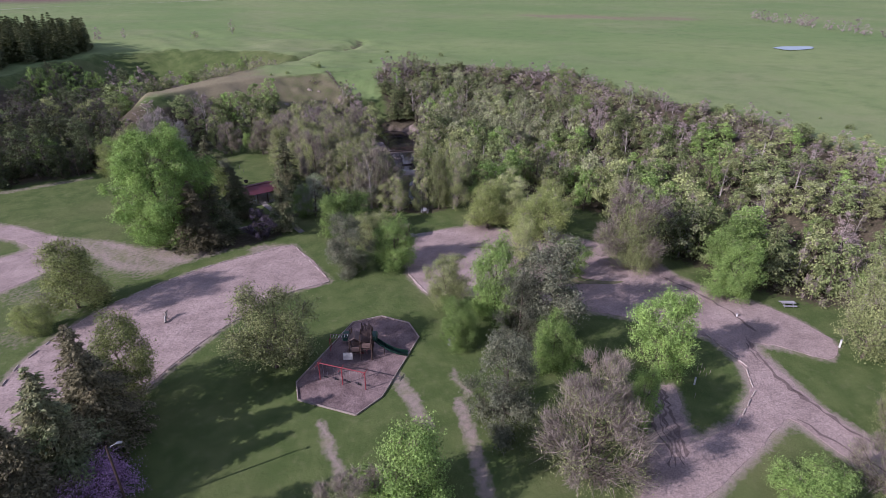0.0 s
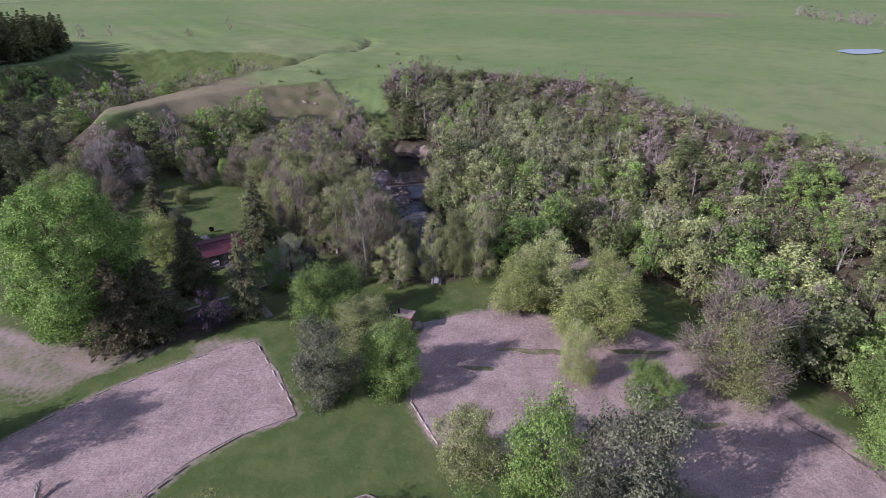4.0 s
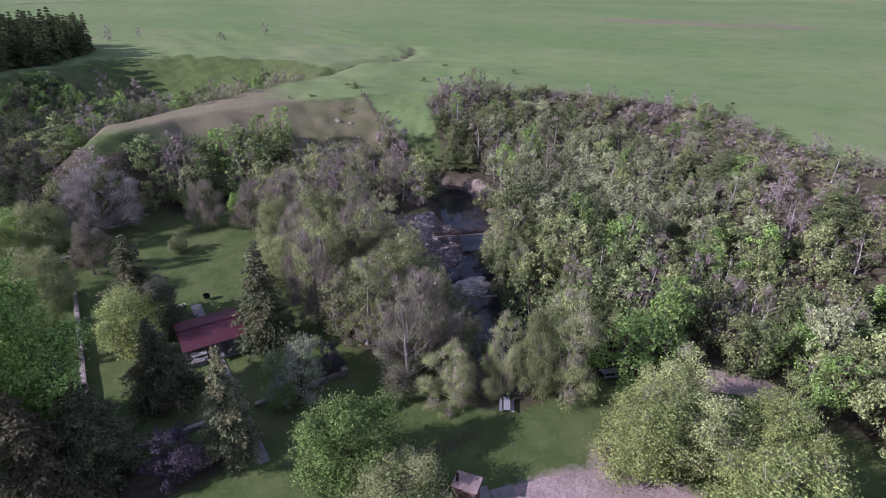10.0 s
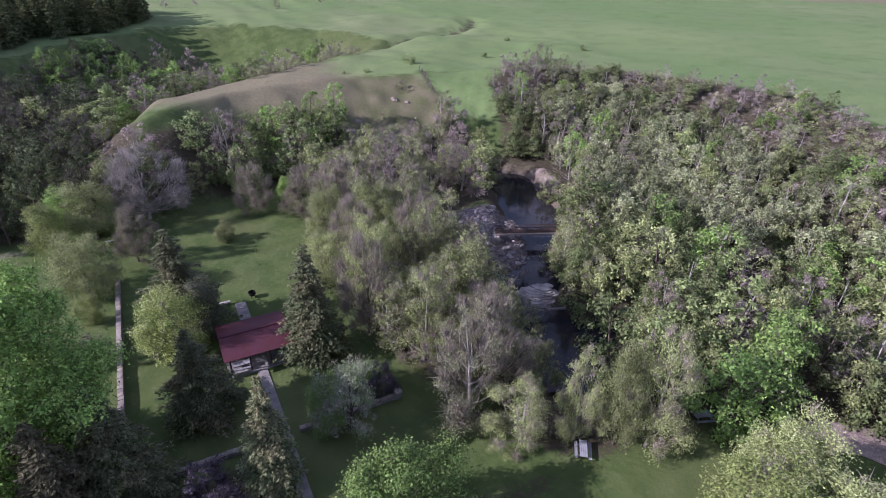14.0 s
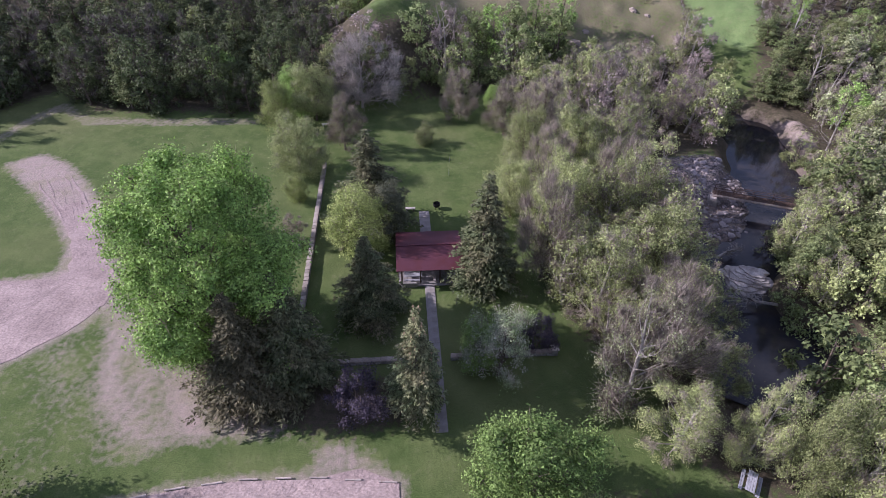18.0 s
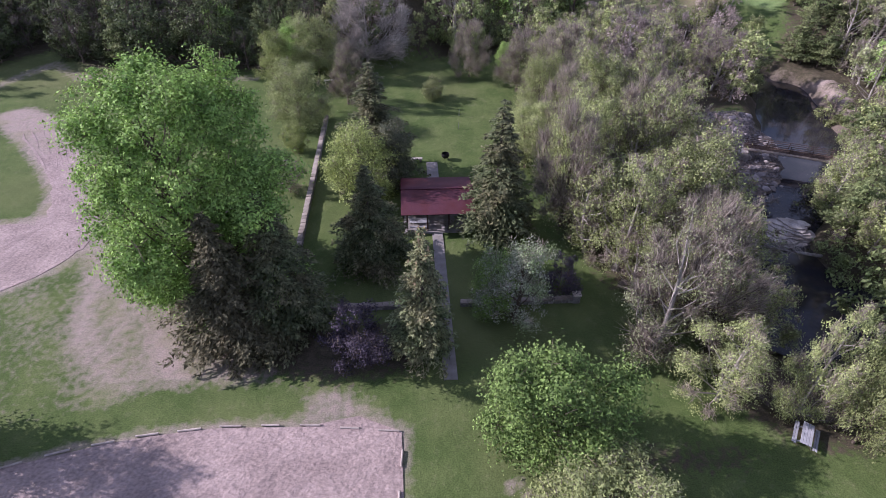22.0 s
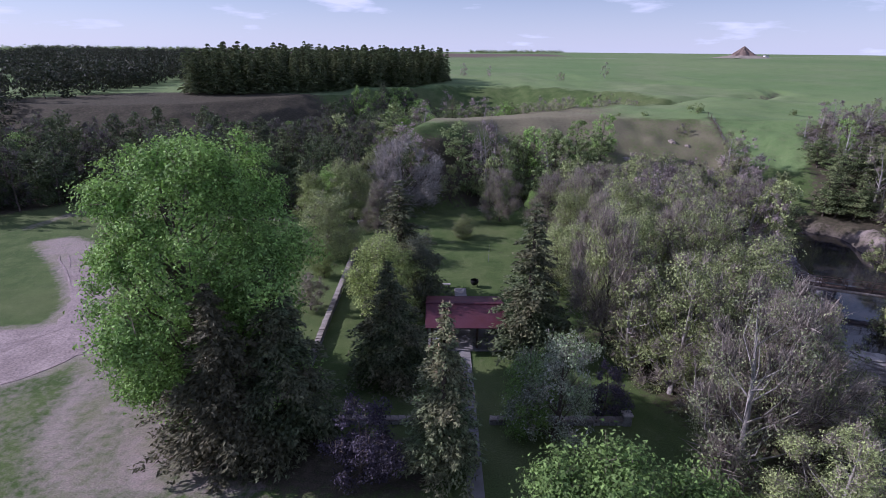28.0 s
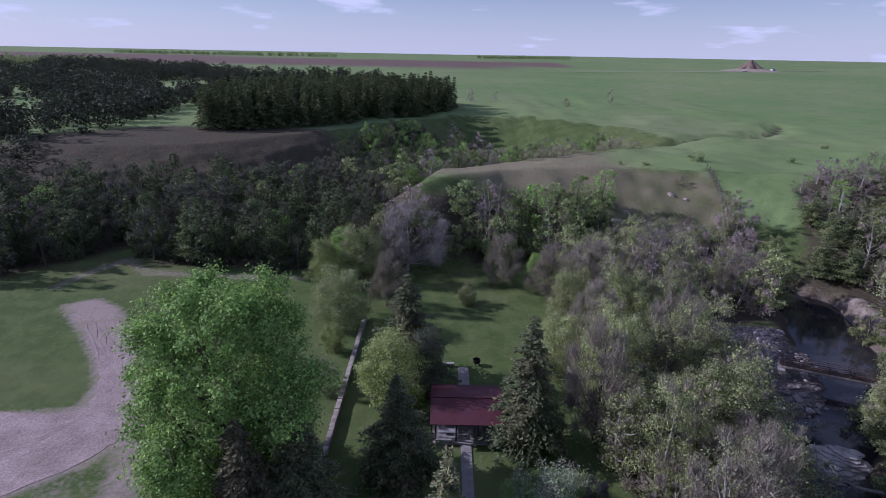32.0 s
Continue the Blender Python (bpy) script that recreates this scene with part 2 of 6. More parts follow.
BANK = [(58, 50), (63, 47), (66, 41), (65.5, 35), (63, 28), (66, 25.5), (71, 32), (74, 41), (69, 50), (62, 53.5)]
POOL = [(38, -8), (34, -14), (31, -19)]


def land(x, y):
    x, y = np.asarray(x, float), np.asarray(y, float)
    d = depth_in(RIM, x, y)
    top = 14 + 0.0125 * np.clip(y - 100, 0, 800) + 0.006 * np.clip(x - 150, 0, 700)
    near_ravine = lerp_ease(200 - np.abs(x - 40), 60, 130) * lerp_ease(330 - np.abs(y - 190) * 2, 60, 160)
    top = top + near_ravine * (0.9 * waves(x, y, 46, 9) + 0.3 * waves(x, y, 14, 10))
    top = top - 2.2 * (1 - lerp_ease(to_line(GULLY, x, y), 1.0, 5.0))
    top = top + 0.5 * waves(x, y, 90, 1) * np.clip(d / 20, 0, 1) + 0.12 * waves(x, y, 17, 2)
    wide = np.interp(x, (-70, -40, -12, 10, 24, 58, 78), (34, 22, 16, 18, 23, 24, 38))
    u = np.clip((d + wide) / wide, 0, 1)
    z = top * (u ** 0.8) * np.where(u > 0.9, 1, 1)
    rough = np.clip(u * (1 - u) * 4, 0, 1)
    z = z + rough * (0.7 * waves(x, y, 13, 3) + 0.35 * waves(x, y, 5, 4))
    # the wooded valley in the west, and low hills beyond it
    z = z + 4.0 * lerp_ease(-x, 95, 260) * lerp_ease(y, 20, 120) * (1 - u)
    open_ = (1 - u)
    z = z + 0.02 * waves(x, y, 6, 5) * open_ + open_ * 0.35 * lerp_ease(y, 16, 45) * lerp_ease(40 - x, 0, 20)
    # the cut bank over the creek's bend
    z = z + 2.6 * lerp_ease(depth_in(BANK, x, y), -1.0, 5.0) * (1 + 0.25 * waves(x, y, 6, 11))
    # the creek's bed
    r = np.minimum.reduce([to_line(RIVER, x, y), to_line(POOL, x, y) + 1.5, to_line(BROOK, x, y) + 3.6, to_line(HEADWATER, x, y) + 2.0])
    cut = 1 - lerp_ease(r + 0.9 * waves(x, y, 9, 6), 4.6, 8.8)
    z = z * (1 - cut) + cut * -2.9
    bar = lerp_ease(depth_in(BAR, x, y) + 0.6 * waves(x, y, 4, 7), -1.2, 1.0)
    z = np.where(bar > 0, np.maximum(z, z * (1 - bar) - 1.65 * bar) * (z < -1.65) + z * (z >= -1.65), z)
    return z


def axis(lo, hi, step, far):
    mid = list(np.arange(lo, hi + 0.01, step))
    grow, v, s = [], hi, step
    while v < far:
        s *= 1.16
        v += s
        grow.append(v)
    back, v, s = [], lo, step
    while v > -far:
        s *= 1.16
        v -= s
        back.append(v)
    return np.array(back[::-1] + mid + grow)


def grid_mesh(name, xs, ys, height):
    gx, gy = np.meshgrid(xs, ys)
    gz = height(gx.ravel(), gy.ravel())
    co = np.stack([gx.ravel(), gy.ravel(), gz], 1)
    nx, ny = len(xs), len(ys)
    i = (np.arange(ny - 1)[:, None] * nx + np.arange(nx - 1)[None]).ravel()
    quads = np.stack([i, i + 1, i + 1 + nx, i + nx], 1)
    return fill_mesh(name, co, quads), co


def fill_mesh(name, co, faces, smooth=False):
    co, faces = np.asarray(co, np.float32), np.asarray(faces, np.int32)
    me = bpy.data.meshes.new(name)
    n, k = faces.shape
    me.vertices.add(len(co))
    me.vertices.foreach_set("co", co.ravel())
    me.loops.add(n * k)
    me.loops.foreach_set("vertex_index", faces.ravel())
    me.polygons.add(n)
    me.polygons.foreach_set("loop_start", np.arange(n, dtype=np.int32) * k)
    me.polygons.foreach_set("loop_total", np.full(n, k, np.int32))
    me.polygons.foreach_set("use_smooth", np.full(n, smooth))
    me.update(calc_edges=True)
    return me


# outlines of what covers the valley floor
LOT = [(-4.3, -23.7), (-5.4, -41.2), (-11.7, -40.4), (-18, -41.2), (-25.5, -44.3), (-34, -49.3), (-44, -57), (-52, -66), (-62, -62), (-56, -47), (-50.5, -36.5), (-44.5, -30.5), (-36.5, -26.2), (-29.5, -24.2), (-24.2, -23.2), (-18.4, -22.7), (-12, -22.9)]
WEST_ROAD = [(-66, 33.5), (-62, 36), (-57, 33), (-52.5, 28), (-47, 21), (-43.5, 14), (-40, 8), (-38.5, 3), (-40, -2), (-45, -7), (-54, -12), (-66, -20), (-90, -30), (-95, -16), (-70, -4), (-57, 4.5), (-50, 5.6), (-46, 6), (-47.2, 12), (-51, 17.6), (-56, 23.5)]
WORN = [(-43, 10), (-38, 8), (-32, 1), (-26, -7), (-20, -14), (-14.5, -17.5), (-15, -18.8), (-22, -18.9), (-30, -19.8), (-34.5, -14), (-38.5, -3), (-44, -6)]
EAST_LOT = [(7.2, -48), (12, -41), (18.6, -35.6), (25, -36.6), (29.6, -38.6), (31.3, -36.2), (33.0, -37.2), (33.6, -42.2), (36.5, -48), (42.5, -53.5), (44.5, -60.5), (47.0, -67), (46.6, -72.5), (44.8, -78), (44.6, -84.8), (46.8, -92), (46.6, -98), (44.4, -103.8), (39.6, -104.8), (37.2, -99.5), (34.6, -96.6), (31.0, -102.5), (27.8, -108), (26.6, -114), (26.0, -121), (20.5, -121), (21.4, -112), (22.6, -106.6),
            (16, -106.4), (8, -106.2), (1, -106.5), (-6, -112), (-10, -107), (-3, -102.5), (3.5, -99.5), (8.6, -97), (13.8, -92.5), (16.8, -94.4), (12.4, -98.4), (10.2, -101.2), (16.8, -102.6), (24.2, -101.2), (28.8, -97.6), (31.2, -92), (29, -85.5), (25.5, -79.5), (19, -70), (11.7, -60.9), (5.9, -55.2)]
PLAY = [(-23.0, -66.3), (-21.7, -63.0), (-15.2, -59.2), (-8.7, -55.3), (-4.2, -56.6), (-1.9, -60.8), (-2.9, -64.8), (-8.6, -68.6), (-14.3, -72.4), (-18.6, -73.2)]
RIM_FACE = [(8, 66), (16, 84), (30, 90), (46, 92), (62, 88), (74, 85), (84, 82), (76, 66), (62, 70), (40, 70), (22, 64)]
WOOD_EAST = [(46, -3), (34, -24), (40, -28.5), (53, -37), (58, -53), (51, -70), (50, -88), (54, -99), (66, -112), (92, -110), (106, -76), (122, -46), (120, -28), (124, -8), (140, 26), (132, 47), (118, 72), (90, 84), (80, 80), (74, 64), (68, 52), (66, 36), (60, 26), (53, 14), (47, 6)]
WOOD_CREEK = [(13.5, 4), (17, -8), (26, -20), (31, -15), (33, -4), (34, 6), (37, 14), (40, 28), (54, 34), (60, 46), (66, 62), (60, 70), (40, 68), (24, 62), (18, 54), (22, 40), (24, 22), (17, 14)]
WOOD_NORTH = [(-86, 42), (-70, 62), (-60, 52), (-27, 50), (-10, 55), (15, 56), (25, 61), (35, 68), (22, 76), (6, 74), (-8, 68), (-9, 82), (10, 102), (36, 116), (60, 134), (66, 146), (40, 152), (4, 128), (-40, 106), (-75, 88), (-120, 80), (-140, 60)]


def smooth_outline(poly, per=5, wild=0.35, seed=1):
    """A closed outline rounded off (Catmull-Rom) and made slightly uneven."""
    rng = np.random.RandomState(seed)
    p, out = np.array(poly, float), []
    n = len(p)
    for i in range(n):
        a, b, c, d = p[i - 1], p[i], p[(i + 1) % n], p[(i + 2) % n]
        for u in np.arange(per) / per:
            q = 0.5 * (2 * b + (c - a) * u + (2 * a - 5 * b + 4 * c - d) * u * u + (3 * b - a - 3 * c + d) * u ** 3)
            out.append(q + rng.normal(0, wild * 0.3, 2))
    return [tuple(map(float, q)) for q in out]


lot_o, west_o, east_o = smooth_outline(LOT, 2, 0.2), smooth_outline(WEST_ROAD, 5, 0.8), smooth_outline(EAST_LOT, 5, 0.5)
xs, ys = axis(-96, 150, 1.2, 4900), axis(-128, 134, 1.2, 4900)
ground_mesh, gco = grid_mesh("ground", xs, ys, land)
gx, gy, gz = gco.T
GRID = gz.reshape(len(ys), len(xs))


def h(x, y):
    """The ground's height, between the corners of its mesh."""
    i, j = min(max(int(np.searchsorted(xs, x)) - 1, 0), len(xs) - 2), min(max(int(np.searchsorted(ys, y)) - 1, 0), len(ys) - 2)
    u, v = (x - xs[i]) / (xs[i + 1] - xs[i]), (y - ys[j]) / (ys[j + 1] - ys[j])
    return float((GRID[j, i] * (1 - u) + GRID[j, i + 1] * u) * (1 - v) + (GRID[j + 1, i] * (1 - u) + GRID[j + 1, i + 1] * u) * v)


bed = np.minimum.reduce([to_line(RIVER, gx, gy), to_line(POOL, gx, gy) + 1, to_line(BROOK, gx, gy) + 5, to_line(HEADWATER, gx, gy) + 2.5])
bare = np.maximum.reduce([lerp_ease(depth_in(o, gx, gy), -2.2, 0.3) for o in (LOT, WEST_ROAD, EAST_LOT)]) * 0.75
bare = np.maximum(bare, 0.5 * lerp_ease(-bed, -7.5, -5.0))
bare = np.maximum(bare, 0.5 * lerp_ease(depth_in([(-74, 40), (-71, 51), (-67, 57.5), (-60, 50.5), (-45, 49), (-28, 48.5), (-28, 45.5), (-45, 45.5), (-60, 46.5), (-66, 52), (-69.5, 46), (-71, 39)], gx, gy), -1.0, 1.0))
# the dry, worn meadow beside the west road
bare = np.maximum(bare, (0.33 + 0.10 * waves(gx + 0.5 * gy, gy * 0.4, 9, 2)) * lerp_ease(depth_in([(-44, 4), (-36, -4), (-30, -9), (-18, -17), (-6, -19.5), (-4, -23), (-18, -22), (-30, -23), (-42, -28), (-52, -34), (-70, -30), (-60, -12)], gx, gy), -4, 3))
bare = np.maximum(bare, lerp_ease(depth_in(WORN, gx, gy), -2.0, 2.0) * (0.62 + 0.24 * waves(gx + 0.35 * gy, 0.3 * gy, 4.6, 3) + 0.14 * waves(gx + 0.6 * gy, 0.2 * gy, 2.9, 5)))
bare = np.maximum(bare, 0.62 * lerp_ease(depth_in([(-16, -20.2), (-12.8, -19.0), (-8.8, -19.6), (-5.3, -21.8), (-4.0, -23.4), (-11.7, -22.6), (-15.5, -22.2)], gx, gy), -0.8, 0.6))
bare = np.maximum(bare, 0.8 * lerp_ease(depth_in([(3.0, -27.6), (4.6, -28.2), (5.6, -30.8), (4.4, -30.6)], gx, gy), -0.8, 0.6))
bare = bare * (1 - 0.8 * (1 - lerp_ease(to_line([(-38, -25), (-30, -21.9), (-23, -20.5), (-17, -20.3), (-13, -20.6)], gx, gy), 0.6, 1.6)))
for line, wide in (([(-10.5, -69.5), (-11.5, -75), (-13.0, -80)], 1.1), ([(-22.5, -71.5), (-23.5, -75.5), (-24.5, -80)], 0.8), ([(-7, -79), (-10, -85), (-14, -92)], 1.0), ([(-4, -73.5), (-5, -79)], 0.6)):
    bare = np.maximum(bare, 0.66 * (1 - lerp_ease(to_line(line, gx, gy), wide * 0.5, wide * 1.7)))
litter_and_shade = np.maximum.reduce([lerp_ease(depth_in(w, gx, gy), -3, 4) for w in (WOOD_EAST, WOOD_CREEK, WOOD_NORTH)])
litter_and_shade = np.maximum(litter_and_shade, lerp_ease(-bed, -11, -8))
# needles and bare earth beneath the spruces and the plum
litter_and_shade = np.maximum(litter_and_shade, 0.95 * lerp_ease(depth_in([(-22, -15.5), (-17, -18.3), (-10, -19.2), (-3.5, -18.8), (-1.2, -14), (-4, -11.5), (-12, -11.2), (-13, -6), (-20, -8)], gx, gy), -1.0, 2.5))
litter_and_shade = np.maximum(litter_and_shade, 0.8 * lerp_ease(-gx, 95, 150) * lerp_ease(gy, 30, 90) * (1 - lerp_ease(depth_in(RIM, gx, gy), -5, 5)))
damp = lerp_ease(depth_in([(12.0, -25.4), (17, -26.0), (23.5, -26.4), (22, -28.4), (16, -28.6), (12.0, -27.4)], gx, gy), -1.0, 1.0)
litter_and_shade = np.maximum(litter_and_shade, 0.62 * damp)
prairie = lerp_ease(depth_in(RIM, gx, gy), -3, 6)
prairie = np.maximum(prairie, 0.85 * lerp_ease(depth_in([(60, 90), (64, 70), (72, 64), (80, 66), (90, 80), (84, 88)], gx, gy), -2, 3))
face = np.clip(lerp_ease(depth_in(RIM_FACE, gx, gy), -4, 2) * (1 - lerp_ease(gx, 62, 66)), 0, 1)
bare = np.maximum(bare, face * (0.52 + 0.16 * waves(gx, gy, 7, 4)))
stony = lerp_ease(depth_in(BAR, gx, gy), -1.5, 0.2)
bare, litter_and_shade = np.maximum(bare, 0.9 * stony), litter_and_shade * (1 - stony)
cutbank = lerp_ease(depth_in(BANK, gx, gy), -1.5, 1.0)
bare = np.maximum(bare, cutbank * (0.52 + 0.22 * waves(gx, gy, 5, 8)))
litter_and_shade = np.maximum(litter_and_shade * (1 - face), face * 0.45)
dry = 0.80 * lerp_ease(depth_in(RIM, gx, gy), -36, -20) * (1 - lerp_ease(depth_in(RIM, gx, gy), 5, 20)) * lerp_ease(-gx, -62, -34) * lerp_ease(gy, 66, 86) * (1 - lerp_ease(gy, 108, 122))
bare = np.maximum(bare, dry * 0.95)
# the grassy hill takes the dark litter colour in place of cloud shade
hill = lerp_ease(depth_in([(-40, 104), (-70, 84), (-125, 92), (-135, 125), (-105, 150), (-70, 152), (-46, 148), (-32, 130)], gx, gy), -8, 8)
litter_and_shade = np.maximum(litter_and_shade, hill)
bare = bare * (1 - hill)
# the gully's cut painted dark, as its shade
litter_and_shade = np.maximum(litter_and_shade, 0.9 * (1 - lerp_ease(to_line(GULLY, gx, gy), 0.8, 2.6)))
plough = lerp_ease(depth_in([(-1500, 760), (-60, 720), (190, 800), (230, 1150), (-1500, 1500)], gx, gy), -10, 20)
bare = np.maximum(bare, 0.8 * lerp_ease(depth_in([(330, 300), (420, 250), (470, 150), (430, 140), (370, 220)], gx, gy), -20, 15))
rim_in = depth_in(RIM, gx, gy)
bare = np.maximum(bare, 0.46 * lerp_ease(rim_in, -3, 1) * (1 - lerp_ease(rim_in, 5, 11 + 3 * waves(gx, gy, 22, 6))) * lerp_ease(gx, 80, 90) * lerp_ease(gy, 30, 50))
# painted dark line for a shadowed cut running up the bluff
litter_and_shade = np.maximum(litter_and_shade, 0.8 * (1 - lerp_ease(to_line([(64.5, 92), (63.8, 84), (62.6, 76), (63.2, 69)], gx, gy), 0.3, 1.3)))
cover = ground_mesh.color_attributes.new("cover", "FLOAT_COLOR", "POINT")
cover.data.foreach_set("color", np.stack([bare, litter_and_shade, prairie, plough], 1).astype(np.float32).ravel())
ground_mesh.polygons.foreach_set("use_smooth", np.ones(len(ground_mesh.polygons), bool))


def ground_material():
    m = bpy.data.materials.new("meadow_and_soil")
    m.use_nodes = True
    n, l = m.node_tree.nodes, m.node_tree.links
    p = n["Principled BSDF"]
    p.inputs["Roughness"].default_value, p.inputs["Specular IOR Level"].default_value = 0.95, 0.1
    geo = n.new("ShaderNodeNewGeometry")

    def tex(scale, detail=4.0, rough=0.55):
        t = n.new("ShaderNodeTexNoise")
        t.inputs["Scale"].default_value, t.inputs["Detail"].default_value, t.inputs["Roughness"].default_value = scale, detail, rough
        l.new(geo.outputs["Position"], t.inputs["Vector"])
        return t.outputs["Fac"]

    def fit_range(v, a, b, c=0.0, d=1.0):
        r = n.new("ShaderNodeMapRange")
        for k, val in zip(("From Min", "From Max", "To Min", "To Max"), (a, b, c, d)):
            r.inputs[k].default_value = val
        l.new(v, r.inputs["Value"])
        return r.outputs["Result"]

    def blend(f, a, b):
        x = n.new("ShaderNodeMix")
        x.data_type = "RGBA"
        l.new(f, x.inputs["Factor"])
        for k, v in (("A", a), ("B", b)):
            if isinstance(v, tuple):
                x.inputs[k].default_value = (*v, 1)
            else:
                l.new(v, x.inputs[k])
        return x.outputs["Result"]

    def ragged(v, f, amount=0.5):
        """The edge of a cover, broken up by a texture."""
        a = n.new("ShaderNodeMath")
        a.operation = "MULTIPLY_ADD"
        l.new(fit_range(f, 0.3, 0.7, -amount, amount), a.inputs[0])
        a.inputs[1].default_value = 1.0
        l.new(v, a.inputs[2])
        return fit_range(a.outputs["Value"], 0.3, 0.75)

    att = n.new("ShaderNodeAttribute")
    att.attribute_name = "cover"
    sep = n.new("ShaderNodeSeparateColor")
    l.new(att.outputs["Color"], sep.inputs["Color"])
    patch, mid, fine, grain = tex(0.035, 3), tex(0.3), tex(1.6), tex(9.0, 2)
    lawn = blend(fit_range(mid, 0.4, 0.62), (0.077, 0.113, 0.036), (0.108, 0.142, 0.050))
    lawn = blend(fit_range(patch, 0.5, 0.72, 0, 0.6), lawn, (0.16, 0.165, 0.075))
    wide = blend(fit_range(tex(0.006, 5), 0.42, 0.62), (0.158, 0.236, 0.086), (0.212, 0.27, 0.112))
    wide = blend(fit_range(tex(0.018, 6), 0.48, 0.72, 0, 0.55), wide, (0.25, 0.255, 0.145))
    wide = blend(fit_range(tex(0.11, 6, 0.65), 0.47, 0.68, 0, 0.5), wide, (0.105, 0.17, 0.058))
    wide = blend(fit_range(tex(0.5, 4, 0.65), 0.5, 0.7, 0, 0.3), wide, (0.22, 0.22, 0.12))
    soil = blend(fit_range(fine, 0.35, 0.65), (0.38, 0.305, 0.285), (0.31, 0.25, 0.22))
    soil = blend(fit_range(mid, 0.5, 0.65, 0, 0.6), soil, (0.25, 0.225, 0.15))
    place = n.new("ShaderNodeSeparateXYZ")
    l.new(geo.outputs["Position"], place.inputs["Vector"])
    soil = blend(fit_range(place.outputs["Z"], 2.5, 5.5), soil, blend(fit_range(fine, 0.35, 0.65), (0.27, 0.235, 0.150), (0.19, 0.165, 0.105)))
    soil = blend(fit_range(place.outputs["Z"], -0.2, -1.2), soil, blend(fit_range(fine, 0.4, 0.6), (0.25, 0.20, 0.175), (0.15, 0.12, 0.105)))
    leafy = blend(fit_range(fine, 0.35, 0.65), (0.060, 0.054, 0.034), (0.098, 0.080, 0.058))
    col = blend(ragged(sep.outputs["Blue"], mid, 0.25), lawn, wide)
    # woodland litter; the same dark colour paints shade on hill, gully and bluff
    col = blend(ragged(sep.outputs["Green"], fine, 0.35), col, leafy)
    col = blend(ragged(sep.outputs["Red"], fine, 0.17), col, soil)
    streak = tex(0.9, 5, 0.7)
    col = blend(fit_range(streak, 0.55, 0.7, 0, 0.22), col, (0.30, 0.27, 0.17))
    col = blend(att.outputs["Alpha"], col, (0.17, 0.115, 0.10))
    scl = n.new("ShaderNodeVectorMath")
    scl.operation = "SCALE"
    l.new(col, scl.inputs["Vector"])
    l.new(fit_range(grain, 0.3, 0.7, 0.7, 1.3), scl.inputs["Scale"])
    l.new(scl.outputs["Vector"], p.inputs["Base Color"])
    b = n.new("ShaderNodeBump")
    b.inputs["Strength"].default_value, b.inputs["Distance"].default_value = 0.6, 0.12
    l.new(fine, b.inputs["Height"])
    l.new(b.outputs["Normal"], p.inputs["Normal"])
    return m


ground_mesh.materials.append(ground_material())
ground = tagged(new("ground", ground_mesh), "mown lawn, prairie and woodland floor", "ground", kind="structure")


def part(name, bm, mat, parent=None, label=""):
    me = bpy.data.meshes.new(name)
    bm.to_mesh(me)
    bm.free()
    me.materials.append(mat)
    ob = new(name, me)
    ob.parent = parent
    if label:
        tagged(ob, label)
    return ob


def sheet(name, outline, mat, lift, label, category, thick=0.25):
    """A flat layer with an uneven edge, laid on the ground."""
    bm = bmesh.new()
    f = bm.faces.new([bm.verts.new((x, y, lift)) for x, y in outline])
    if f.normal.z < 0 or f.calc_area() and (f.normal_update() or f.normal.z < 0):
        f.normal_flip()
    r = bmesh.ops.extrude_face_region(bm, geom=[f])
    for v in r["geom"]:
        if isinstance(v, bmesh.types.BMVert):
            v.co.z -= thick
    bmesh.ops.recalc_face_normals(bm, faces=bm.faces)
    bmesh.ops.triangulate(bm, faces=[q for q in bm.faces if len(q.verts) > 4])
    return tagged(part(name, bm, mat), label, category, kind="structure")


sheet("gravel_lot", lot_o, GRAVEL, 0.07, "pink gravel car park edged with short logs", "car park")
sheet("gravel_road_west", west_o, GRAVEL, 0.04, "pale worn gravel track over a meadow", "road")
sheet("gravel_road_east", east_o, GRAVEL, 0.06, "pink gravel turning loop with wheel ruts", "road")

# water: one level sheet in the creek's bed
bm = bmesh.new()
left, right = [], []
rv = HEADWATER[2:0:-1] + RIVER + BROOK[1:3]
for i, (x, y) in enumerate(rv):
    a, b = rv[max(i - 1, 0)], rv[min(i + 1, len(rv) - 1)]
    d = Vector((b[0] - a[0], b[1] - a[1])).normalized()
    left.append(bm.verts.new((x - d.y * 9.5, y + d.x * 9.5, -2.15)))
    right.append(bm.verts.new((x + d.y * 9.5, y - d.x * 9.5, -2.15)))
for i in range(len(rv) - 1):
    bm.faces.new((right[i], right[i + 1], left[i + 1], left[i]))
WATER = material("dark_creek_water", (0.022, 0.022, 0.030), 0.08, 0, 0.1, 0.5, 2.2, 0.06, (0.035, 0.03, 0.03), spec=0.35)
tagged(part("water", bm, WATER), "dark still creek water", "water", kind="structure")


# ---- trees ----
def unit(v):
    return v / np.maximum(np.linalg.norm(v, axis=-1, keepdims=True), 1e-9)


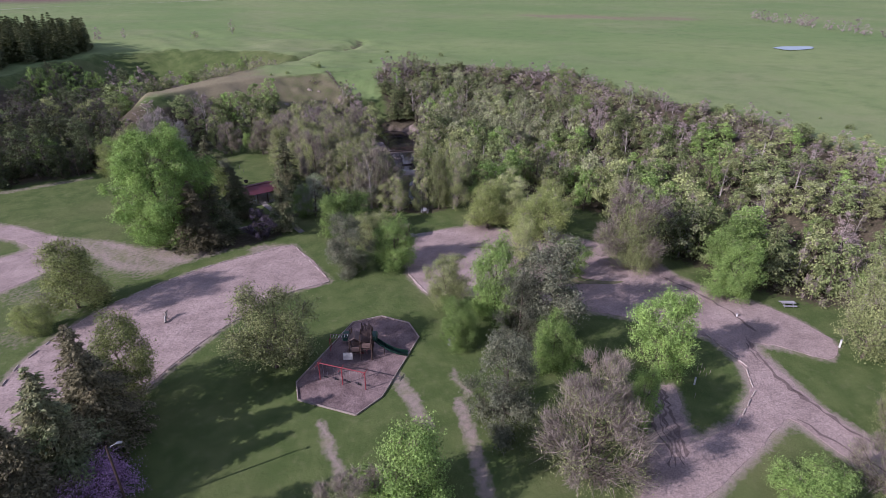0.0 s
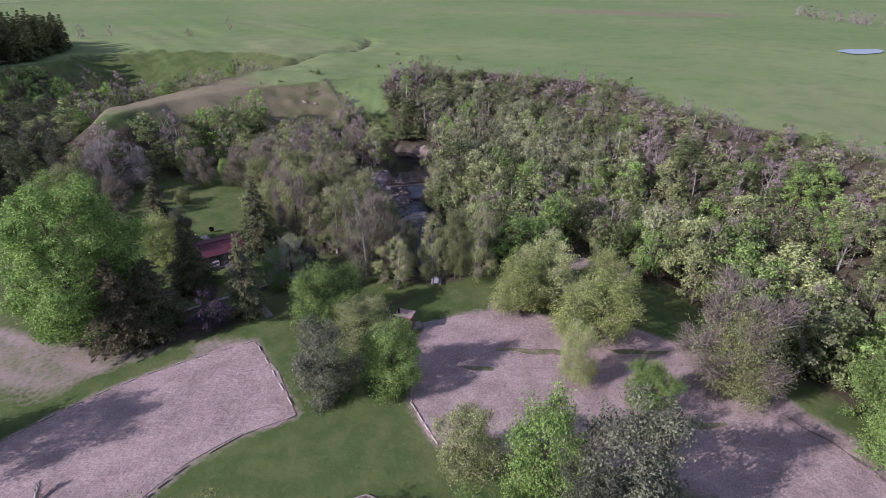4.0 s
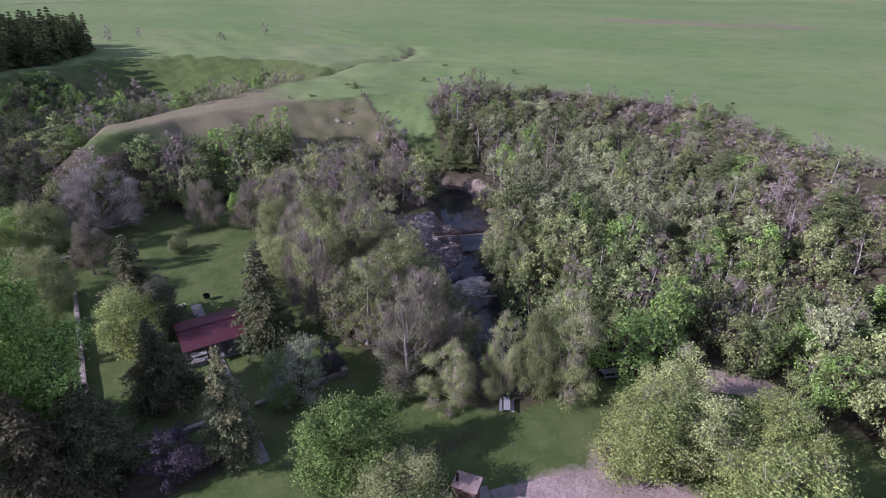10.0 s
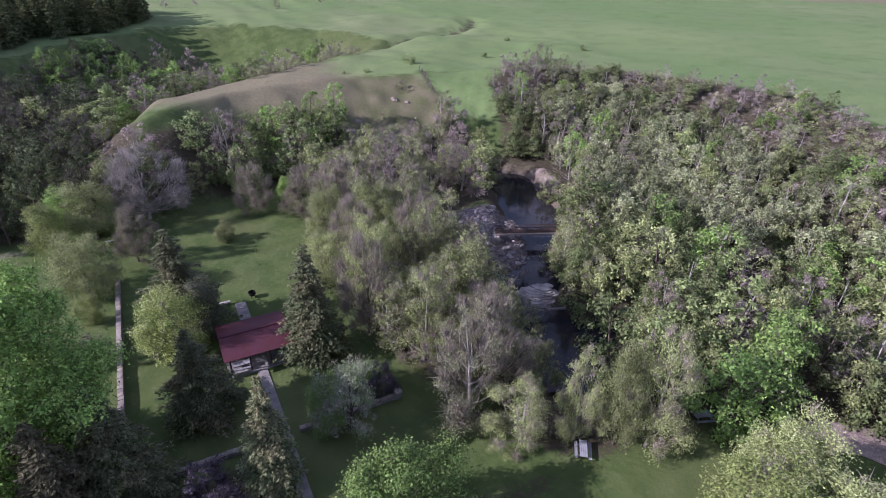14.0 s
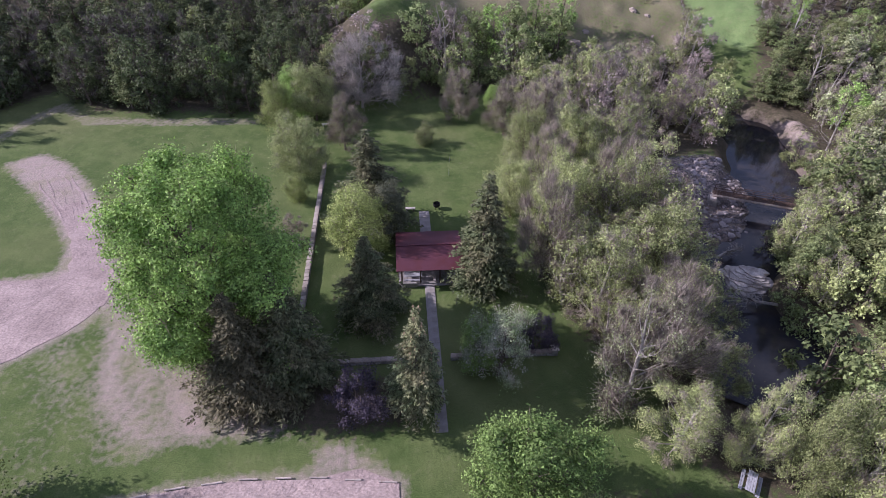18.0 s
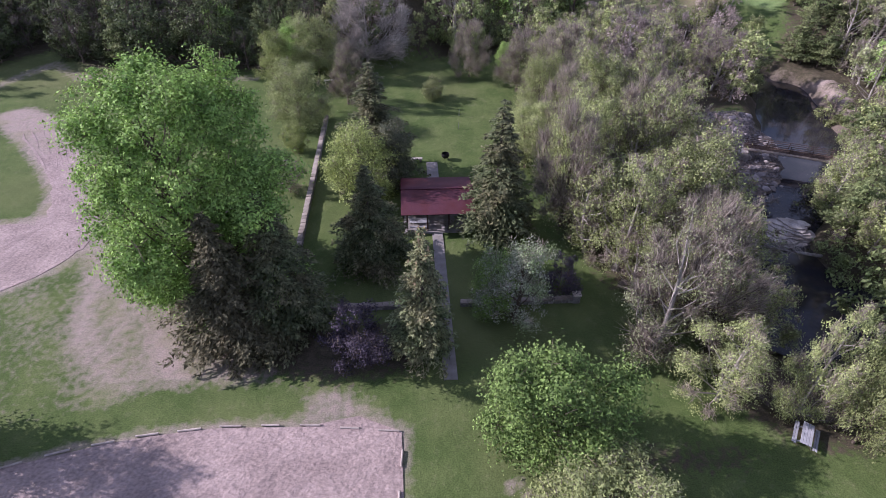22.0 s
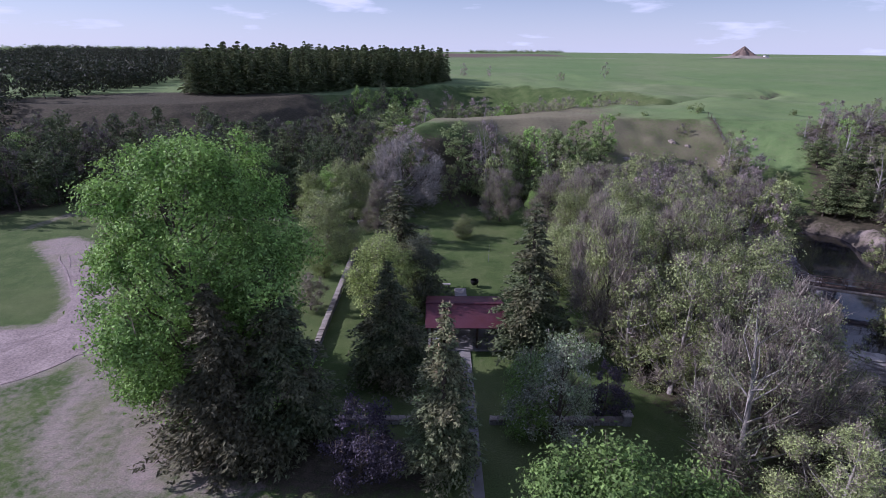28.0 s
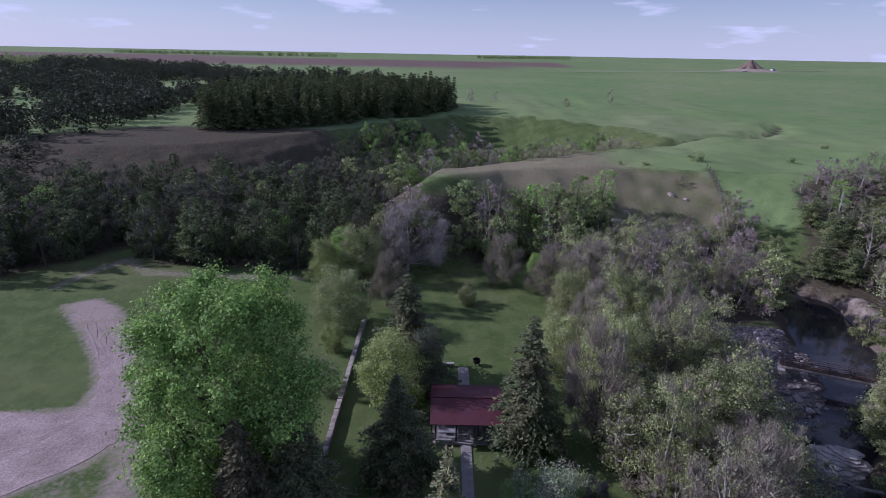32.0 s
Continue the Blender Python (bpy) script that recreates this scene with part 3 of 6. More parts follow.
def tube(points, radii, sides=5):
    """A tapered tube along points: vertices and quads."""
    pts, co, quads = np.asarray(points, float), [], []
    for i, (p, r) in enumerate(zip(pts, radii)):
        d = unit(pts[min(i + 1, len(pts) - 1)] - pts[max(i - 1, 0)])
        a = unit(np.cross(d, (0.31, 0.95, 0.05)))
        b = np.cross(d, a)
        for k in range(sides):
            w = 2 * math.pi * k / sides
            co.append(p + r * (a * math.cos(w) + b * math.sin(w)))
        if i:
            o = (i - 1) * sides
            quads += [(o + k, o + (k + 1) % sides, o + sides + (k + 1) % sides, o + sides + k) for k in range(sides)]
    return np.array(co), np.array(quads)


def join(tubes):
    """One mesh of a trunk and its limbs, each limb grown on to the trunk inside it."""
    co, quads, o = [], [], 0
    for c, q in tubes:
        co.append(c)
        quads.append(q + o)
        if o:
            a, b = np.argsort(((tubes[0][0] - c[0]) ** 2).sum(1))[:2]
            quads.append(np.array([(o, o + 1, a, b)]))
        o += len(c)
    return np.concatenate(co), np.concatenate(quads)


def leaves(rng, at, size, out=None, long=1.0, tri=False):
    """A loose four-cornered leaf or spray at each point. out: the way it leans; long: its length against its width."""
    n = len(at)
    if long > 1:
        a = unit(rng.normal(size=(n, 3)) * 0.55 + (0 if out is None else out))
        face = unit(rng.normal(size=(n, 3)) * 0.6 + (0, 0, 1.0) + (0 if out is None else out * 0.3))
        b = unit(np.cross(face, a))
    else:
        face = unit(rng.normal(size=(n, 3)) * 0.75 + (0, 0, 0.35) + (0 if out is None else out * 1.0))
        a = unit(np.cross(face, rng.normal(size=(n, 3))))
        b = np.cross(face, a)
    s = size * rng.uniform(0.6, 1.35, (n, 1))
    a, b = a * s * long, b * s * 0.62
    bend = np.cross(a, b) / np.maximum(s, 1e-6) * 0.25
    if tri:
        return np.stack([at - a * 0.9, at + b * 1.5 + bend, at + a * 1.1 - b * 0.6], 1).reshape(-1, 3), np.arange(3 * n).reshape(-1, 3)
    co = np.stack([at - a, at + b + bend, at + a, at - b + bend], 1).reshape(-1, 3)
    return co, np.arange(4 * n).reshape(-1, 4)


def limbs(rng, height, low, radius, tips, sides=5):
    """A trunk that goes up through the crown, with a rising limb to each of the given tips."""
    sway = rng.normal(0, 0.035 * height, (2, 2))
    line = np.array([(0, 0, -0.3), (0.02, 0, 0.3), (*(sway[0] * 0.5), height * max(low, 0.18)), (*(sway[0] + sway[1] * 0.3), height * 0.5), (*(sway[0] + sway[1]), height * 0.86)])
    out = [tube(line, [radius * 1.5, radius * 1.05, radius * 0.85, radius * 0.55, radius * 0.08], sides + 1)]
    for t in tips:
        z = max(height * (low * 0.5 + 0.06), t[2] - height * 0.08 - np.hypot(t[0], t[1]) * rng.uniform(0.7, 1.3))
        start = np.array([np.interp(z, line[:, 2], line[:, k]) for k in range(3)])
        thick = radius * np.interp(z / height, (0, 0.5, 0.9), (0.44, 0.27, 0.08))
        mid = start * 0.5 + t * 0.5 + (*(t[:2] - start[:2]) * 0.12, -0.03 * height) + rng.normal(0, 0.02 * height, 3)
        out.append(tube([start, mid, t], [thick, thick * 0.55, thick * 0.1], 4))
    return out


SPRAY = (1.45, 0.95)        # how leaves gather into sprays: their count, their size


def broadleaf(seed, height=10, spread=4.2, lobes=12, count=3000, size=0.2, low=0.22, twigs=0, tri=False, dense=1.0, clumps=9, tall=1.0, even=0.0, fill=0.35):
    """Meshes of a broad tree: trunk with limbs; boughs of small uneven clumps of leaves with gaps between, and bare twigs where it is thin."""
    rng = np.random.RandomState(seed)
    count, size, twigs = int(count * SPRAY[0]), size * SPRAY[1], int(twigs * 0.6)
    tips, rad = [], []
    lop, turn = rng.uniform(0.12, 0.26) * (1 - even), rng.uniform(0, 6.28)
    for i in range(lobes):
        w = i * 2.4 + rng.uniform(-0.5, 0.5)
        f = (i + 0.5) / lobes
        z = height * (low + 0.03 + (0.90 - low) * f) + rng.normal(0, 0.025 * height)
        prof = math.sin(math.pi * (0.22 + (0.70 - 0.10 * even) * f)) ** 0.7 * (1 + lop * math.sin(w + turn) + 0.12 * math.sin(2 * w - turn))
        d = spread * 0.80 * prof * math.sqrt(rng.uniform(0.12, 1.3 - 0.3 * even))
        tips.append(np.array([d * math.cos(w), d * math.sin(w), z]))
        rad.append(spread * dense * rng.uniform(0.17, 0.46) * (1.1 - 0.3 * f))
    trunk = join(limbs(rng, height, low, 0.022 * height ** 0.95, tips))
    tips, rad = np.array(tips), np.array(rad)
    share = rad ** 2 / (rad ** 2).sum()
    middle = np.array([0, 0, height * (0.45 + low / 2)])
    # small clumps on the boughs' outer and upper sides
    k = rng.choice(lobes, lobes * clumps, p=share)
    grow = unit(rng.normal(size=(len(k), 3)) + unit(tips[k] - middle) * 0.7 + (0, 0, 0.25))
    spot = tips[k] + grow * (rad[k] * rng.uniform(0.35, 1.12, len(k)))[:, None] * (1, 1, tall)
    small = rad[k] * rng.uniform(0.20, 0.46, len(k))
    # more clumps along the inner twigs, so that the crown closes
    m = int(len(k) * fill)
    w, f = rng.uniform(0, 6.283, m), rng.uniform(0.02, 0.98, m)
    away = spread * 0.8 * np.sin(np.pi * (0.22 + (0.70 - 0.10 * even) * f)) ** 0.7 * (1 + lop * np.sin(w + turn)) * rng.uniform(0.45, 1.0, m)
    inner = np.stack([away * np.cos(w), away * np.sin(w), height * (low + 0.03 + (0.90 - low) * f)], 1)
    spot, grow = np.concatenate([spot, inner]), np.concatenate([grow, unit(inner - middle)])
    k, small = np.concatenate([k, np.zeros(m, int)]), np.concatenate([small, rad.mean() * rng.uniform(0.25, 0.5, m)])
    few = small ** 2 * rng.uniform(0.4, 1.6, len(k))
    c = rng.choice(len(k), count, p=few / few.sum())
    at = spot[c] + rng.normal(size=(count, 3)) * small[c][:, None] * (0.72, 0.72, 0.55)
    crown = leaves(rng, at, size, unit(unit(at - spot[c]) * 0.6 + grow[c] * 0.7), 1.0, tri)
    bare = None
    if twigs:
        k = rng.choice(lobes, twigs, p=share)
        way = unit(tips - np.array([0, 0, height * (low + 0.05)]))
        a = tips[k] + unit(rng.normal(size=(twigs, 3)) + way[k] * 0.6) * (rad[k] * rng.uniform(0.0, 0.75, twigs))[:, None]
        ln = (rad[k] * rng.uniform(0.4, 1.0, twigs))[:, None]
        b = a + unit(rng.normal(size=(twigs, 3)) * 0.75 + way[k] * 0.9 + (0, 0, 0.45)) * ln
        side = unit(np.cross(b - a, rng.normal(size=(twigs, 3)))) * (0.013 + 0.0015 * height)
        co = np.stack([a - side, a + side, b], 1) if tri else np.stack([a - side, a + side, b + side * 0.3, b - side * 0.3], 1)
        bare = co.reshape(-1, 3), np.arange(co.shape[0] * co.shape[1]).reshape(-1, co.shape[1])
    return trunk, crown, bare


def conifer(seed, height=14, spread=3.0, whorls=26, size=0.2, droop=0.35, ragged=0.2, per=9, cone=0, tri=False, fine=4.6):
    """Meshes of a spruce: straight trunk, whorls of drooping boughs set with needle sprays."""
    rng = np.random.RandomState(seed)
    trunk = [tube([(0, 0, -0.3), (0, 0, height * 0.5), (0, 0, height * 0.985)], [height * 0.022, height * 0.013, 0.01], 6)]
    at, way, cones = [], [], []
    for i in range(whorls):
        f = (i + 0.4) / whorls
        z = height * (0.06 + 0.93 * f)
        reach = (spread * (1 - f) ** 0.9 + 0.10) * (1 + 0.16 * math.sin(i * 2.1 + seed)) * min(1, 0.72 + 3 * f)
        for k in range(max(4, int(per * (1 - 0.5 * f)))):
            w = rng.uniform(0, 6.283)
            ln = reach * rng.uniform(1 - 2 * ragged, 1 + ragged)
            d = np.array([math.cos(w), math.sin(w), 0])
            tip = np.array([0, 0, z]) + d * ln + (0, 0, -droop * ln * (1 - 0.8 * f))
            m = max(4, int(ln * fine * 1.5))
            u = np.linspace(0.22, 1, m)[:, None]
            line = np.array([0, 0, z]) * (1 - u) + tip * u + (0, 0, 0.10) * np.sin(u * 3.14) * ln
            for side in (-1, 0, 1):
                off = np.array([-d[1], d[0], 0]) * side * (0.30 * ln * (1.05 - u) + 0.05)
                at.append(line + off + rng.normal(0, 0.05 + 0.025 * ln, (m, 3)))
                way.append(np.repeat((d * 0.8 + np.array([-d[1], d[0], 0]) * side * 0.8 + (0, 0, -0.35))[None], m, 0))
            if i % 3 == 0 and k < 3:
                trunk.append(tube([(0, 0, z), tip * 0.6 + np.array([0, 0, z]) * 0.4], [0.05, 0.02], 3))
            if cone and f > 0.35 and rng.rand() < cone:
                cones.append(tip * 0.85 + np.array([0, 0, z]) * 0.15 + rng.normal(0, 0.12, (4, 3)))
    at, way = np.concatenate(at), unit(np.concatenate(way))
    crown = leaves(rng, at, size * 0.92, way * 1.6, 1.35, tri)
    extra = leaves(rng, np.concatenate(cones), 0.12, None, 1.3, tri) if cones else None
    return join(trunk), crown, extra


SNAGS = [(64, -34, 1.1), (86, -33, 1.0), (74, -24, 0.9), (88, 8, 1.1), (104, 30, 0.8), (82, 66, 0.9), (70, 5, 1.0), (96, -10, 0.9), (62, -60, 1.1), (90, -70, 0.9), (78, 40, 0.9), (112, -20, 0.7), (58, -12, 1.0), (100, 58, 0.8)]
PROTO = {}


def tree_proto(key, name, shape, mats, label, category, group=""):
    """Registers a tree: an empty at its foot with trunk and crown under it."""
    root = new(name)
    tagged(root, label, category, group)
    trunk, crown, extra = shape
    me = fill_mesh("trunk", *trunk, True)
    me.materials.append(mats[0])
    new("trunk", me).parent = root
    cut = len(crown[1])
    if extra is not None:
        crown = np.concatenate([crown[0], extra[0]]), np.concatenate([crown[1], extra[1] + len(crown[0])])
    me = fill_mesh("crown", *crown)
    for m in mats[1:]:
        if m:
            me.materials.append(m)
    if extra is not None:
        index = np.zeros(len(crown[1]), np.int32)
        index[cut:] = 1
        me.polygons.foreach_set("material_index", index)
    new("crown", me).parent = root
    r = np.hypot(crown[0][:, 0], crown[0][:, 1])
    PROTO[key] = [root, False, float(np.percentile(crown[0][:, 2], 99.5)), float(np.percentile(r, 96))]
    return root


def plant(key, x, y, tall=1.0, wide=None, turn=None, label="", z=None, tilt=0.0):
    root, used = PROTO[key][:2]
    wide = tall if wide is None else wide
    turn = (x * 37.7 + y * 91.3) % 360 if turn is None else turn
    m = Matrix.LocRotScale((x, y, h(x, y) if z is None else z), Euler((radians(tilt), 0, radians(turn))), (wide, wide, tall))
    if used:
        ob = copy_thing(root, m @ Matrix.Diagonal((*[1 / v for v in root.scale], 1)))
    else:
        ob, PROTO[key][1] = root, True
        ob.matrix_basis = m
    if label:
        ob["label"] = label
    return ob


# kinds of trees: those that stand alone near the path, with fine leaves
tree_proto("cottonwood", "cottonwood_tree", broadleaf(13, 24, 10.2, 84, 115000, 0.150, 0.02, 2000, tri=True, dense=0.60, clumps=15, even=0.95, fill=0.5), (BARK, LEAF["cottonwood"], LEAF["browntwig"]), "tall full cottonwood in fresh green leaf", "tree")
for i in range(2):
    tree_proto("olive%d" % i, "budding_tree", broadleaf(20 + i, 12, 4.6, 30, 17500, 0.115, 0.17, 1700, tri=True, dense=1.12, clumps=13), (BARK, LEAF["olive"], LEAF["twig"]), "broad tree with thin olive-green spring leaves on the lawn", "tree", "trees of the park")
    tree_proto("green%d" % i, "leafy_tree", broadleaf(30 + i, 11, 4.4, 30, 19000, 0.125, 0.05, 900, tri=True, dense=1.1, clumps=13), (BARK, LEAF["bright"], LEAF["browntwig"]), "round tree in fresh bright green leaf", "tree", "trees of the park")
    tree_proto("yellow%d" % i, "young_tree", broadleaf(40 + i, 11.5, 4.5, 30, 17000, 0.12, 0.16, 1300, tri=True, dense=1.12, clumps=13), (BARK, LEAF["yellow"], LEAF["twig"]), "tree with fresh yellow-green leaves", "tree", "trees of the park")
    tree_proto("bare%d" % i, "bare_tree", broadleaf(50 + i, 13, 5.0, 34, 5200, 0.085, 0.12, 13000, tri=True, clumps=12), (BARK, LEAF["olive"], LEAF["twig"]), "leafless tree with fine grey twigs", "tree", "trees of the park")
    tree_proto("spruce%d" % i, "spruce_tree", conifer(60 + i, 15.5, 3.2, 24, 0.135, 0.42, 0.16, 13, 0.7 * i, True, 8.0), (BARK, LEAF["spruce"], LEAF["cone"]), "narrow dark spruce with drooping boughs", "tree", "spruces by the shelter")
    tree_proto("fir%d" % i, "spruce_tree", conifer(64 + i, 15, 4.4, 24, 0.14, 0.34, 0.20, 15, 0.0, True, 8.0), (BARK, LEAF["spruce" if i else "fir"], None), "broad dark brownish-green spruce on the lawn", "tree", "spruces by the shelter")
    tree_proto("pine%d" % i, "pine_tree", broadleaf(70 + i, 13, 4.4, 32, 19000, 0.125, 0.03, 400, tri=True, clumps=14), (BARK, LEAF["pine"], LEAF["browntwig"]), "dense grey-green pine on the lawn", "tree", "trees of the park")
tree_proto("blossom", "flowering_tree", broadleaf(80, 10, 3.5, 22, 9500, 0.10, 0.06, 1500, tri=True), (BARK, LEAF["blossom"], LEAF["twig"]), "small tree with pale blossom and young leaves", "tree")
tree_proto("plum", "purple_plum_tree", broadleaf(81, 6, 2.4, 16, 5500, 0.085, 0.10, 300), (BARK, LEAF["plum"], LEAF["browntwig"]), "round dark purple-leaved plum tree", "tree")
tree_proto("lilac", "lilac_bush", broadleaf(82, 5, 4.2, 26, 10000, 0.10, 0.04, 300), (BARK, LEAF["lilac"], LEAF["browntwig"]), "wide lilac bush in purple bloom", "bush")
tree_proto("willow0", "willow_tree", broadleaf(84, 14, 4.8, 26, 6500, 0.085, 0.08, 9500, tri=True), (PALE_BARK, LEAF["silver"], LEAF["twig"]), "half-bare grey willow leaning over the creek", "tree", "willows by the creek")
tree_proto("willow1", "willow_tree", broadleaf(85, 14, 4.6, 26, 12500, 0.10, 0.05, 5500, tri=True), (PALE_BARK, LEAF["olive"], LEAF["twig"]), "half-bare grey willow leaning over the creek", "tree", "willows by the creek")

tree_proto("maple", "bare_tree", broadleaf(88, 14, 6.4, 46, 2500, 0.10, 0.10, 15000, tri=True, clumps=12), (PALE_BARK, LEAF["paletwig"], LEAF["paletwig"]), "broad pale pinkish-grey leafless tree beyond the lawn", "tree")

PLANTED = [
    ("fir0", -43.6, -58.6, 15.2, 5.0), ("fir1", -47.4, -63.4, 14.6, 4.6), ("fir0", -51.0, -66.6, 13.0, 4.6), ("yellow0", -41.4, -24.1, 12.0, 5.8), ("yellow1", -39.2, -52.3, 12.4, 4.6), ("olive0", -22.4, -58.3, 13.0, 5.6),
    ("cottonwood", -22.8, -5.8, 22.4, 9.2), ("fir0", -19.0, -13.2, 13.2, 4.7), ("fir1", -15.0, -11.6, 13.8, 4.4), ("spruce1", -2.3, -15.6, 13.4, 3.0), ("spruce0", 6.5, 1.8, 15.4, 4.2),
    ("spruce0", -7.4, 14.5, 14.6, 5.0), ("fir1", -7.2, -2.8, 11.0, 4.0), ("yellow1", -9.0, 8.0, 10.4, 4.9), ("pine1", -5.2, 11.0, 9.4, 3.0), ("olive1", -19.0, 29.0, 9.6, 4.6),
    ("bare1", -17.9, 10.9, 4.4, 1.9), ("blossom", 6.4, -12.6, 10.0, 3.5), ("plum", -8.3, -16.5, 6.6, 3.3), ("green0", 4.6, -10.5, 7.0, 2.6), ("plum", 11.3, -9.0, 5.0, 2.2),
    ("green1", 7.3, -25.2, 9.6, 5.1), ("olive1", 9.3, -31.8, 6.0, 5.2), ("willow0", 18.7, -16.5, 15.5, 4.6), ("willow1", 18.4, -5.7, 13.5, 4.8), ("bare0", 22.6, -14.0, 13.0, 4.6), ("bare1", 24.8, -9.5, 12.0, 4.0), ("willow1", 21.8, -22.2, 8.6, 4.0),
    ("willow1", 28.3, -23.4, 12.8, 2.9), ("olive1", 30.7, -26.6, 13.0, 2.8), ("willow1", 33.6, -28.4, 15.5, 4.0), ("pine0", -0.9, -40.6, 11.0, 4.9), ("green0", 7.2, -43.2, 9.6, 4.6), ("olive0", 5.7, -60.8, 9.9, 3.6),
    ("green0", 9.5, -67.6, 14.0, 4.4), ("pine1", 13.6, -75.0, 15.4, 6.0), ("pine0", 8.6, -74.0, 11.0, 4.2), ("green1", 29.6, -66.8, 7.4, 3.0), ("green1", 0.9, -69.0, 7.2, 3.4), ("green0", 6.8, -81.9, 8.8, 3.7), ("green1", 17.9, -91.0, 12.4, 4.2),
    ("yellow0", 32.4, -41.4, 9.8, 6.0), ("olive0", 37.6, -42.4, 9.6, 5.4), ("yellow1", 36.4, -53.4, 11.0, 6.4), ("olive1", 26.6, -57.5, 9.2, 2.6), ("bare1", 41.9, -69.4, 15.4, 7.2), ("olive1", 41.0, -71.5, 12.0, 4.4), ("yellow1", 44.5, -47.5, 10.0, 4.6), ("olive0", 40.0, -38.6, 10.5, 4.4),
    ("green0", 46.0, -87.6, 10.4, 5.0), ("green1", 50.5, -84.5, 11.8, 4.8), ("pine0", -4.7, -84.6, 12.5, 5.0), ("bare0", -3.8, -96.6, 12.4, 6.2), ("bare1", 1.6, -94.5, 12.4, 4.2), ("green0", 7.5, -95.4, 8.5, 2.5), ("green0", -20.4, -88.0, 10.6, 5.0),
    ("bare0", -26.2, -86.6, 7.0, 3.8), ("green0", 10.7, -113.4, 6.4, 4.0), ("bare0", 19.0, -117.2, 9.0, 3.8), ("olive1", 43.7, -107.6, 15.6, 5.0), ("willow1", 30.2, -114.5, 15.0, 3.8), ("lilac", -45.0, -67.6, 4.4, 4.4),
    ("green0", -21.7, 50.0, 9.0, 4.0), ("olive0", 1.2, 37.4, 3.6, 1.9), ("green1", 15.0, 51.3, 4.4, 2.0), ("bare0", 14.3, 2.3, 15.0, 4.6), ("olive1", 17.6, 9.5, 13.2, 4.6), ("bare1", 19.8, 33.7, 13.0, 5.0), ("willow1", 25.4, 7.4, 15.2, 5.0), ("olive0", 25.5, -1.5, 13.5, 4.6), ("bare1", 27.0, 14.5, 13.0, 4.4),
    ("yellow1", -18.2, 20.6, 4.8, 1.9), ("olive0", -18.3, 47.0, 11.0, 4.4), ("bare1", -12.4, 36.0, 9.5, 3.4), ("yellow0", -24.5, 44.0, 9.0, 4.0), ("bare0", 8.2, 46.5, 9.5, 4.0), ("bare1", 15.5, 40.0, 10.0, 4.4), ("olive1", 17.0, 28.5, 10.5, 4.2), ("bare0", 18.6, 20.0, 12.0, 4.6), ("olive0", 12.6, 15.6, 9.6, 3.8), ("fir0", -60, -75, 21, 6.0), ("fir1", -64, -85, 21, 6.0), ("pine0", -62, -95, 19, 7.0), ("pine1", -70, -67, 18, 6.5), ("yellow1", -48.0, -28.0, 5.0, 3.0), ("olive0", 24.0, 25.0, 12.4, 4.6), ("olive1", 13.5, 22.5, 6.0, 2.0),
]
for key, x, y, tall, wide in PLANTED:
    nh, nr = PROTO[key][2:]
    plant(key, x, y, tall / nh, wide / nr)

# the woods: lighter meshes, each tree its own thing, with coarser sprays
SPRAY = (0.9, 1.22)
WOODS = {}


def wood_kind(kind, name, label, category, makes, mats, size):
    for i, make in enumerate(makes):
        tree_proto("%s_w%d" % (kind, i), name, make, mats, label, category, label)
    WOODS[kind] = (len(makes), size)


wood_kind("silver", "silver_tree", "silvery pale-leaved tree in the creek woods", "tree", [broadleaf(110 + i, 9, 2.9, 13, 2800, 0.135, 0.12, 600, tri=True) for i in range(3)], (PALE_BARK, LEAF["silver"], LEAF["pinktwig"]), (9, 2.8))
wood_kind("bare", "bare_woodland_tree", "leafless grey tree in the woods", "tree", [broadleaf(120 + i, 9, 2.6, 13, 250, 0.13, 0.14, 1700, tri=True) for i in range(3)], (PALE_BARK, LEAF["olive"], LEAF["twig"]), (9, 2.5))
wood_kind("pink", "budding_woodland_tree", "pinkish-grey budding tree in the woods", "tree", [broadleaf(130 + i, 8, 2.6, 12, 500, 0.13, 0.10, 1500, tri=True) for i in range(3)], (PALE_BARK, LEAF["pinktwig"], LEAF["pinktwig"]), (8, 2.5))
wood_kind("olive", "olive_woodland_tree", "tree with thin olive leaves in the woods", "tree", [broadleaf(140 + i, 9, 2.7, 13, 2600, 0.135, 0.08, 600, tri=True) for i in range(3)], (BARK, LEAF["olive"], LEAF["twig"]), (9, 2.6))
wood_kind("green", "green_woodland_tree", "dull green leafy tree in the woods", "tree", [broadleaf(150 + i, 8, 2.6, 13, 2700, 0.14, 0.06, 200, tri=True) for i in range(3)], (BARK, LEAF["green"], LEAF["browntwig"]), (8, 2.5))
wood_kind("bright", "bright_woodland_tree", "fresh bright green tree at the wood's edge", "tree", [broadleaf(160 + i, 8, 2.6, 13, 2800, 0.125, 0.12, 250, tri=True) for i in range(2)], (BARK, LEAF["bright"], LEAF["twig"]), (8, 2.5))
wood_kind("juniper", "juniper_tree", "dark green juniper in the woods", "tree", [conifer(170 + i, 7.5, 2.5, 14, 0.115, -0.30, 0.28, 10, 0, True, 6.6) for i in range(3)], (BARK, LEAF["juniper"], None), (7.5, 2.3))
wood_kind("brush", "brush_thicket", "low brown leafless thicket of twigs", "bush", [broadleaf(180 + i, 3.4, 2.5, 9, 350, 0.14, 0.05, 1200, tri=True) for i in range(2)], (BARK, LEAF["olive"], LEAF["pinktwig"]), (3.4, 2.5))
